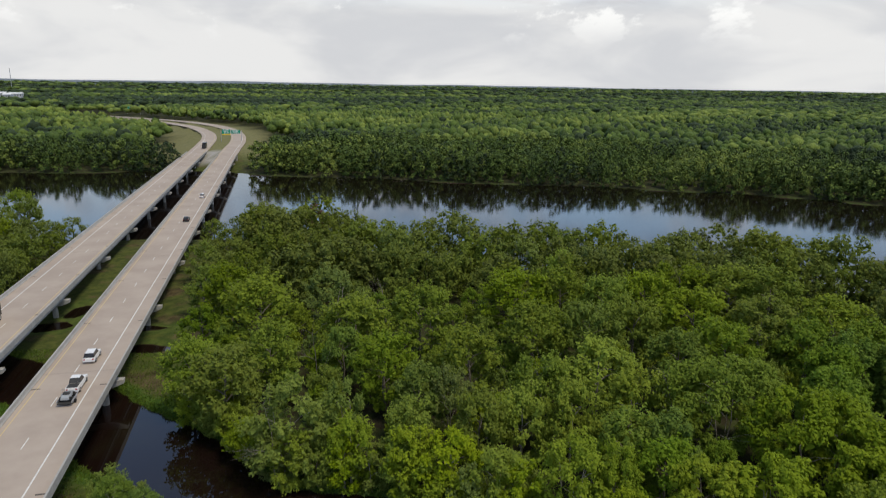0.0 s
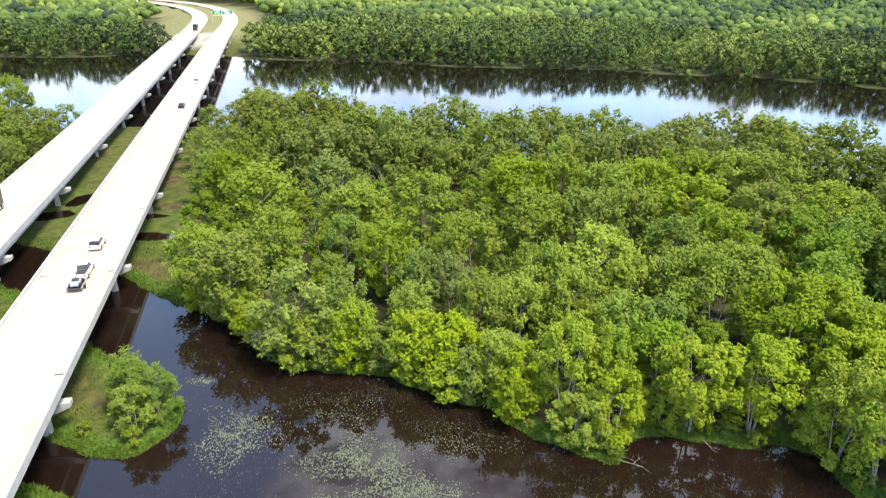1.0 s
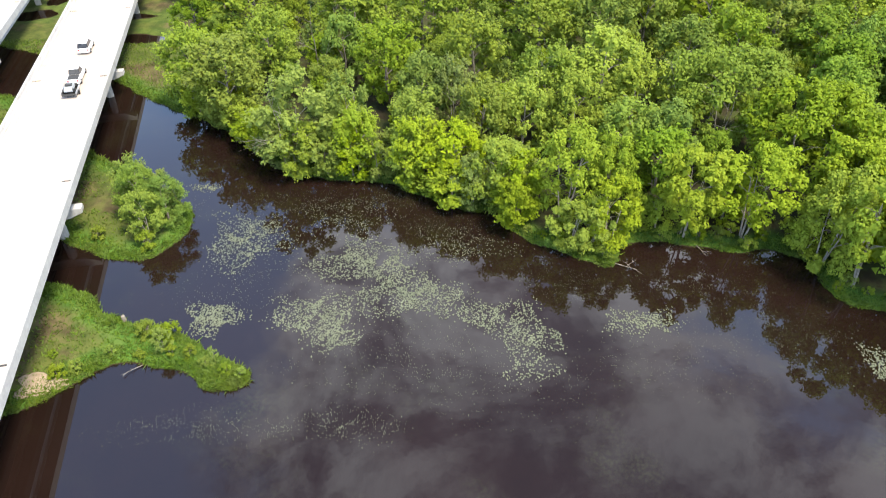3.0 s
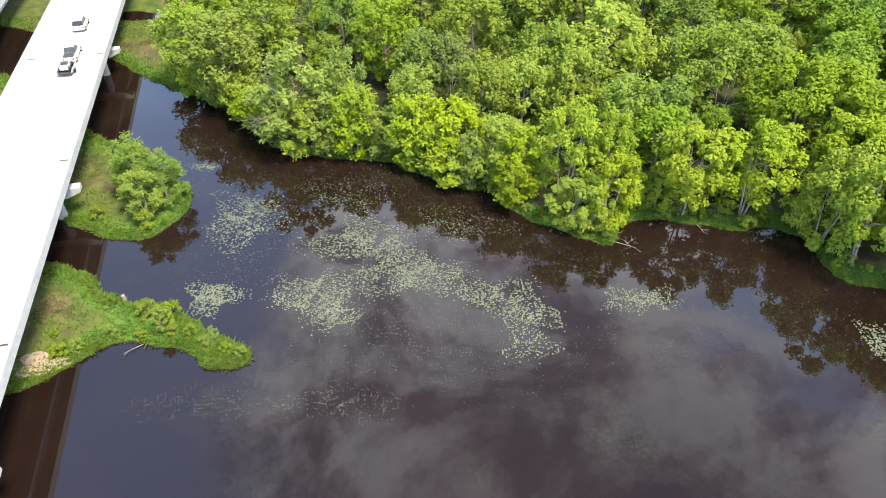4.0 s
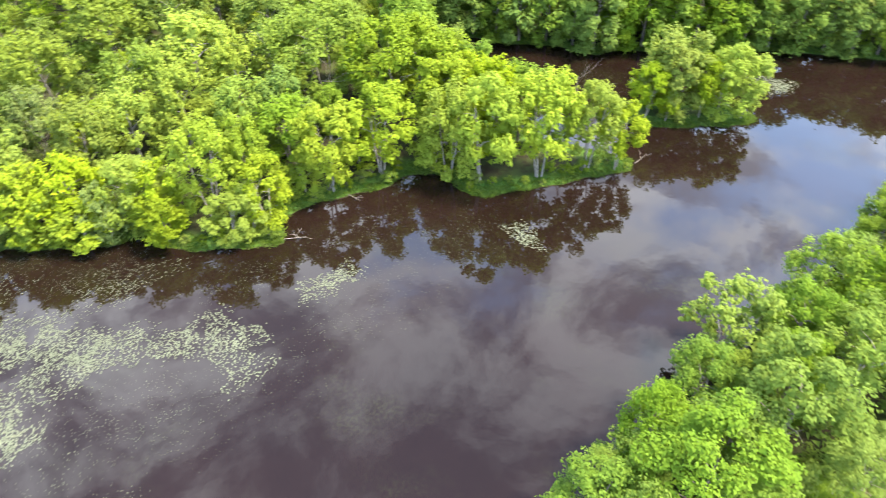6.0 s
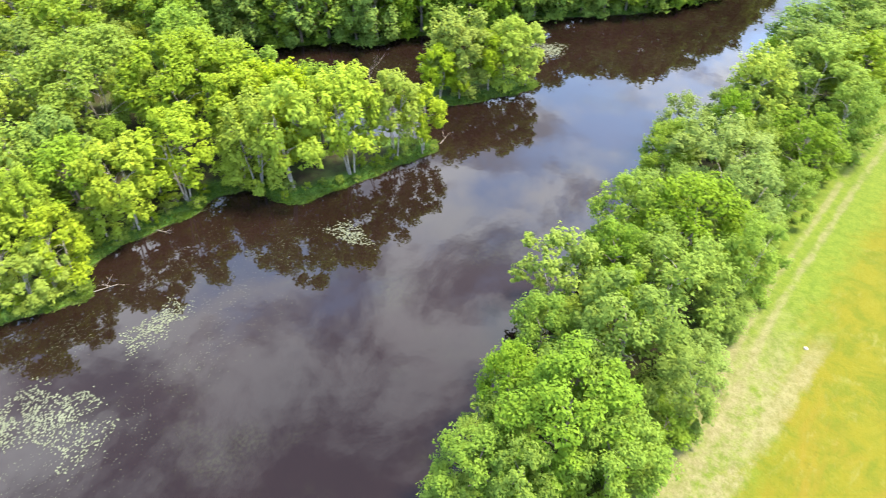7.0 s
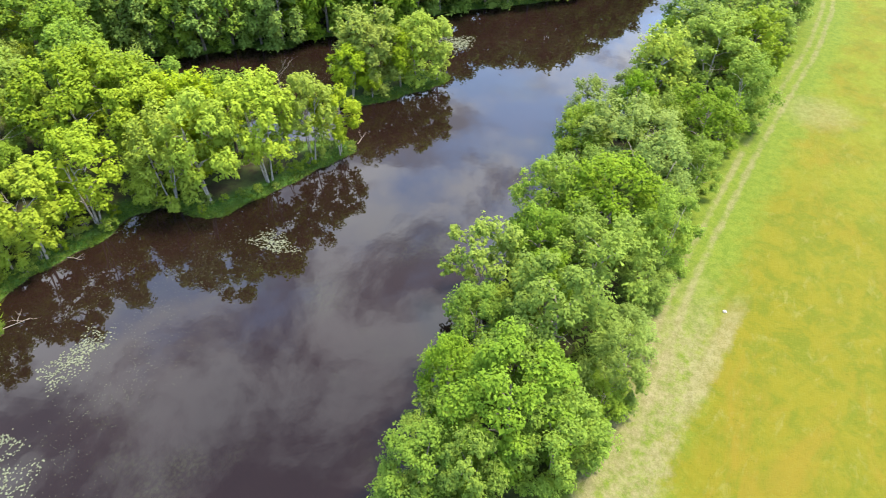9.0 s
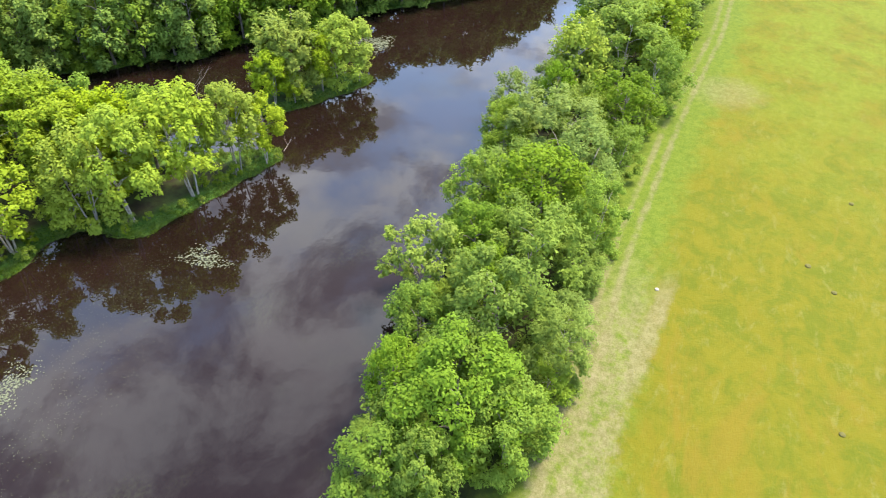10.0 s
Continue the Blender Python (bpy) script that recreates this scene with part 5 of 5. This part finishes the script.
# ---- lily pads ----
def pads(spots, label):
    """Floating round leaves with a notch; each spot: x, y, half-lengths, how many."""
    rng = np.random.default_rng(77)
    vs, ts, tone, o, single = [], [], [], 0, []
    ring_a = np.radians(np.array((18, 84, 150, 216, 282, 342)))
    for cx, cy, ax, ay, n, big in spots:
        n = int(3.1 * n)
        t = rng.uniform(0, 6.28, n)
        r = rng.uniform(0, 1, n) ** .62 * rng.choice((1.0, 1.0, 1.0, 1.0, 1.3), n) * (1 + .25 * np.sin(3 * t + cx) + .15 * np.sin(5 * t + cy))
        x, y = cx + ax * r * np.cos(t), cy + ay * r * np.sin(t)
        ok = (wiggle(x, y, 2.2, cx) > -.55 - .3 * rng.uniform(0, 1, n)) & (shore_distance(x, y) < -.3)
        for px, py in zip(x[ok], y[ok]):
            if len(single) < 300 and -17.5 < px < -8 and 49 < py < 55.5:
                single.append((px, py, big ** 1.5 * rng.uniform(.058, .105), rng.uniform(0, 360)))
                continue
            s, a0 = big ** 1.5 * rng.uniform(.058, .105), rng.uniform(0, 6.28)
            P = np.zeros((7, 3))
            P[1:, 0], P[1:, 1] = s * np.cos(ring_a + a0), s * np.sin(ring_a + a0)
            P[:, 2] = .012 + rng.uniform(0, .012)
            P[1:, 2] += rng.uniform(0, .02, 6) * (rng.uniform() < .4)
            vs.append(P + (px, py, 0))
            ts.append(np.array([(0, k, k + 1) for k in range(1, 6)]) + o)
            tone.append(np.full(7, rng.uniform()))
            o += 7
    # the densest clump, leaf by leaf
    clump, shapes = new("lily_clump"), []
    for k in range(4):
        P = np.zeros((7, 3))
        P[1:, 0], P[1:, 1], P[1:, 2] = np.cos(ring_a) * rng.uniform(.9, 1.1, 6), np.sin(ring_a) * rng.uniform(.9, 1.1, 6), rng.uniform(0, .15, 6)
        shapes.append(tri_mesh("lily_pad", P, np.array([(0, k, k + 1) for k in range(1, 6)]), L_PADLEAF))
    for k, (px, py, s, turn) in enumerate(single):
        ob = new("lily_pad", shapes[k % 4])
        ob.parent = clump
        ob.matrix_basis = Matrix.Translation((px, py, .012 + .004 * (k % 4))) @ pose(0, 0, 0, 0, 0, turn) @ Matrix.Diagonal((s, s, s, 1))
    tagged(clump, "dense clump of pale green round lily pads on dark water", "lily pads")
    me = tri_mesh("lily_pads", np.concatenate(vs), np.concatenate(ts), L_PAD, np.concatenate(tone))
    return tagged(new("lily_pads", me), label, "lily pads", kind="stuff")


pads([(-24, 65.5, 4.6, 5.2, 460, 1), (-32, 76.7, 2.2, .9, 60, 1), (-24.5, 52, 2.7, 2.3, 300, 1), (-9, 61.5, 5.5, 3.6, 560, 1), (-13.5, 52.5, 4.2, 3.4, 420, 1), (-3.5, 56, 6.0, 3.6, 600, 1), (-11, 49.5, 2.4, 1.8, 120, 1),
      (6, 52.8, 4.2, 2.4, 250, 1), (9.5, 50, 3.2, 2.2, 160, 1), (9, 46, 2.4, 2.4, 80, 1), (20.5, 52.3, 3.2, 1.8, 120, 1), (23.5, 52.5, 2.0, 1.6, 60, 1), (-12, 70, 5.5, 4.0, 200, .8), (2, 65, 6, 3.5, 200, .8), (44.5, 46.5, 1.6, 2.8, 130, 1), (103.5, 53.5, 3.0, 3.0, 220, 1.2),
      (-9, 38.5, 6.0, 2.2, 150, .55), (-22, 38, 8, 2.0, 170, .5), (5, 43, 11, 5, 150, .5), (22, 46, 9, 5, 150, .5), (-4, 47, 12, 5, 260, .55), (-22, 59, 8, 6, 200, .6), (36, 51, 10, 5, 200, .5), (78, 70, 6, 6, 90, .6), (30, 58, 8, 3, 130, .5), (-10, 74, 8, 2.4, 220, .55), (-20, 72, 6, 5, 240, .5), (0, 69, 8, 3, 240, .5), (14, 58, 7, 3, 160, .5), (-33, 70, 2.5, 4, 90, .6)],
     "floating pale green lily pads spread over the dark backwater")


# ---- grass and reeds ----
def blades(name, xs, ys, size, mat, label, rise=1.0):
    rng = np.random.default_rng(len(xs))
    n = len(xs)
    z = ground_height(xs, ys)
    an, s = rng.uniform(0, 6.28, n), size * rng.uniform(.6, 1.4, n)
    dx, dy = np.cos(an) * s * .45, np.sin(an) * s * .45
    lean = rng.normal(0, 1.1, (n, 2)) * s[:, None]
    a = np.stack((xs - dx, ys - dy, z - .05), 1)
    b = np.stack((xs + dx, ys + dy, z - .05), 1)
    c = np.stack((xs + lean[:, 0], ys + lean[:, 1], z + s * rise), 1)
    V = np.stack((a, b, c), 1).reshape(-1, 3)
    me = tri_mesh(name, V, np.arange(3 * n).reshape(-1, 3), mat, np.repeat(.5 + .5 * np.clip(wiggle(xs, ys, 6.0, .2), -1, 1), 3))
    return tagged(new(name, me), label, "grass", kind="stuff")


rng = np.random.default_rng(21)
edge_pts = np.vstack([np.vstack([p, p[:1]]) for p in (SLOUGH, *ISLANDS)])
edge_pts = edge_pts[(edge_pts[:, 0] > -95) & (edge_pts[:, 0] < 150) & (edge_pts[:, 1] > 30) & (edge_pts[:, 1] < 125)]
pick = rng.integers(0, len(edge_pts) - 1, 120000)
f = rng.uniform(0, 1, len(pick))
step = edge_pts[pick + 1] - edge_pts[pick]
good = np.hypot(*step.T) < 12
base_p = (edge_pts[pick] + step * f[:, None])[good] + rng.normal(0, 1.1, (int(good.sum()), 2))
xs, ys = base_p.T
sd = shore_distance(xs, ys)
keep = (sd > -.05) & (sd < 2.6)
blades("bank_grass", xs[keep], ys[keep], .20, L_GRASS, "fresh green sedge and grass along the banks")
xs, ys = rng.uniform(-90, -18, 70000), rng.uniform(38, 125, 70000)
sd = shore_distance(xs, ys)
keep = (sd > .1) & (open_land(xs, ys) > .5) & (wiggle(xs, ys, 9.0, 2.6) > -.45)
blades("islet_grass", xs[keep], ys[keep], .22, L_GRASS, "rough green grass on the low islets under the bridges")
xs, ys = rng.uniform(20, 150, 60000), rng.uniform(-50, 2, 60000)
keep = path_offset(xs, ys) < -3.2 + rng.normal(0, .8, len(xs))
blades("field_grass", xs[keep], ys[keep], .13, L_HAY, "yellow-green meadow grass of the field", .2)


# ---- dead wood, sand, and what stands far off ----
def branching(rng, start, heading, length, radius, level, out):
    end = start + heading * length
    mid = (start + end) / 2 + rng.normal(0, .05 * length, 3)
    out.append(tube_arrays([start, mid, end], [radius, radius * .75, radius * .4], 5))
    if level:
        for k in range(3 if level > 1 else 2):
            d = heading + rng.normal(0, .55, 3)
            d[2] = abs(d[2]) * .8 + .1
            d /= np.linalg.norm(d)
            branching(rng, start + (end - start) * rng.uniform(.5, 1.0), d, length * rng.uniform(.5, .7), radius * .45, level - 1, out)


def snag(x, y, h, seed, label="bare grey dead tree with broken branches"):
    rng = np.random.default_rng(seed)
    out = []
    branching(rng, np.zeros(3), np.array((rng.normal(0, .1), rng.normal(0, .1), 1.0)), h * .55, .10, 3, out)
    root = new("dead_tree")
    V, T = joined(out)
    part("bare_wood", tri_mesh("bare_wood", V, T, M_DEAD), M_DEAD, root)
    z = float(ground_height(np.array([float(x)]), np.array([float(y)]))[0])
    root.location = (x, y, max(z, -.5) - .1)
    return tagged(root, label, "dead tree", "dead trees")


for k, (x, y, h) in enumerate(((-20.5, 106, 15), (36, 85, 14.5), (60.5, 57.5, 12.5), (59, 82, 11), (33, 88, 15), (-3, 118, 15), (-12, 140, 15), (14, 92, 14.5), (62, 54.5, 11), (-20.6, 79.6, 14.5))):
    snag(x, y, h, 300 + k)


def fallen(x, y, length, turn, label="pale fallen trunk lying over the water's edge", z=.12):
    rng = np.random.default_rng(int(abs(x * 7 + y * 13)))
    out = []
    branching(rng, np.zeros(3), np.array((1.0, rng.normal(0, .08), .06)), length, .07, 2, out)
    V, T = joined(out)
    V[:, 2] *= .45
    root = new("fallen_trunk")
    part("wood", tri_mesh("wood", V, T, M_DEAD), M_DEAD, root)
    root.matrix_basis = pose(x, y, z, 0, 0, turn)
    return tagged(root, label, "log", "fallen wood")


for x, y, l, a in ((20.4, 61.8, 2.6, -25), (-29.5, 45.2, 1.3, 215), (31, 65.4, 1.5, 285), (67, 49.8, 2.2, 10), (-34.5, 44.3, 1.2, 160)):
    fallen(x, y, l, a)

for (x, y), l, a in (((-58 + 30 * k, 374 - 3.6 * k), 6.0, 20 * k) for k in range(7)):
    fallen(x + 0.0, y - 1.5, l, a, "pale driftwood stranded along the far river bank", .2)

stump = new("stump")
bm = bmesh.new()
bmesh.ops.create_cone(bm, cap_ends=True, segments=9, radius1=.28, radius2=.2, depth=.75, matrix=Matrix.Translation((0, 0, .25)))
part("wood", bm, M_DEAD, stump)
stump.location = (-33.6, 51.4, .1)
tagged(stump, "short weathered stump at the tip of a grassy spit", "stump")

sand_v, sand_rings = [], 7
for q in range(sand_rings):
    for k in range(28):
        a, f = 2 * math.pi * k / 28, (q + .3) / (sand_rings - .7)
        r = f * (1 + .22 * math.sin(3 * a + 1) + .12 * math.sin(5 * a))
        sand_v.append((2.3 * r * math.cos(a), 1.5 * r * math.sin(a), .07 * (1 - f * f) - .03 * (f > .95)))
SX, SY, SZ = np.array(sand_v).T
SX, SY = SX - 38.4, SY + 42.4
SZ = SZ + np.maximum(ground_height(SX, SY), -.1) + .015
sand_q = [(q * 28 + k, q * 28 + (k + 1) % 28, q * 28 + 28 + (k + 1) % 28, q * 28 + 28 + k) for q in range(sand_rings - 1) for k in range(28)]
sand_me = tri_mesh("sand_patch", np.stack((SX, SY, SZ), 1), sand_q, M_SAND, smooth=True)
tagged(new("sand_patch", sand_me), "bare pale sand worn into the grassy spit", "sand", kind="structure")

mast = new("radio_mast")
px0, py0 = 3200 * math.sin(radians(-31.7)), 3200 * math.cos(radians(-31.7))
for k in range(3):
    an = 2.094 * k
    V, T = tube_arrays([(1.6 * math.cos(an), 1.6 * math.sin(an), 0), (.7 * math.cos(an), .7 * math.sin(an), 84)], [.45, .3], 5)
    part("mast_leg", tri_mesh("mast_leg", V, T, M_STEEL), M_STEEL, mast)
for k in range(14):
    part("brace", boxed(-1.3 + .05 * k, 1.3 - .05 * k, -.2, .2, 5 + 5.6 * k, 5.5 + 5.6 * k), M_STEEL, mast)
mast.location = (px0, py0, float(ground_height(np.array([px0]), np.array([py0]))[0]))
tagged(mast, "thin grey lattice radio mast far away over the forest", "mast")

M_ROOFPALE = material("pale_metal_roof", speckled((0.62, 0.63, 0.64), (0.74, 0.75, 0.76), .3), 0.5)
M_WALLPALE = material("pale_wall", speckled((0.42, 0.43, 0.45), (0.52, 0.53, 0.55), .3), 0.8)
for az_d, dist, wid, lab in ((-32.4, 1750, 22, "long low shed with a pale metal roof beyond the wood"), (-31.5, 1680, 24, "low pale-roofed warehouse among far trees"), (-32.0, 1620, 14, "small white-roofed building among far trees")):
    h = new("shed")
    x, y = dist * math.sin(radians(az_d)), dist * math.cos(radians(az_d))
    zg = float(ground_height(np.array([x]), np.array([y]))[0])
    part("walls", boxed(-wid / 2, wid / 2, -9, 9, 0, 17), M_WALLPALE, h)
    bm = bmesh.new()
    side_body(bm, [(-9.8, 17), (9.8, 17), (9.8, 17.4), (0, 20), (-9.8, 17.4)], wid / 2 + .8)
    part("roof", bm, M_ROOFPALE, h)
    for k in range(5):
        part("window", boxed(-wid / 2 + wid * (k + .35) / 5, -wid / 2 + wid * (k + .7) / 5, -9.1, -8.9, 13, 15.5), M_GLASS, h)
    h.matrix_basis = pose(x, y, zg, 0, 0, -az_d * .6)
    tagged(h, lab, "building", "far buildings")

# a low wooded ridge on the skyline, distance haze put into its blue-grey colour
ridge_v, ridge_t = [], []
for k in range(121):
    a = radians(-62 + 124 * k / 120)
    top = 38 + 7 * math.cos(a * 2.2 + .9) + 2.2 * math.sin(a * 17) + 1.4 * math.sin(a * 41 + 1)
    for r, z in ((4700, 10), (4880, top), (4990, 5)):
        ridge_v.append((r * math.sin(a), r * math.cos(a), z))
    if k:
        o = 3 * k
        ridge_t += [(o - 3, o, o + 1), (o - 3, o + 1, o - 2), (o - 2, o + 1, o + 2), (o - 2, o + 2, o - 1)]
M_HAZED_RIDGE = material("haze_tinted_ridge", speckled((0.16, 0.19, 0.22), (0.22, 0.25, 0.29), .004), 1.0, 0.0)
tagged(new("backdrop", tri_mesh("backdrop", ridge_v, ridge_t, M_HAZED_RIDGE, smooth=True)), "low wooded ridge along the horizon, painted hazy blue-grey", "ridge", kind="structure")


# ---- small things on the field ----
M_STONE = material("pale_stone", speckled((0.26, 0.235, 0.19), (0.40, 0.36, 0.30), 3.0, 14.0, 0.4), 0.9)
M_SOIL = material("bare_soil", speckled((0.070, 0.066, 0.016), (0.110, 0.098, 0.026), 3.0, 14.0, 0.4), 0.95)


def lump(name, x, y, size, mat, label, category, flat=.6):
    rng = np.random.default_rng(int(x * 31 + y * 17) % 9999)
    bm = bmesh.new()
    bmesh.ops.create_icosphere(bm, subdivisions=2, radius=size)
    for v in bm.verts:
        v.co = Vector((v.co.x, v.co.y, v.co.z * flat)) * (1 + .18 * noise.noise(v.co * 2.3 / size + Vector((x, y, 0))))
    me = bpy.data.meshes.new(name)
    bm.to_mesh(me)
    bm.free()
    me.materials.append(mat)
    ob = new(name, me)
    ob.location = (x, y, float(ground_height(np.array([float(x)]), np.array([float(y)]))[0]) + size * flat * .3)
    return tagged(ob, label, category)


lump("stone", 56.2, -2.2, .22, M_STONE, "single pale stone beside the field track", "stone")
for x, y, s in ((66, -17, .35), (62.5, -19.5, .3), (44, -19.5, .28), (80, -22, .3)):
    lump("soil_mound", x, y, s, M_SOIL, "small mound of bare soil in the meadow", "mound", .4)
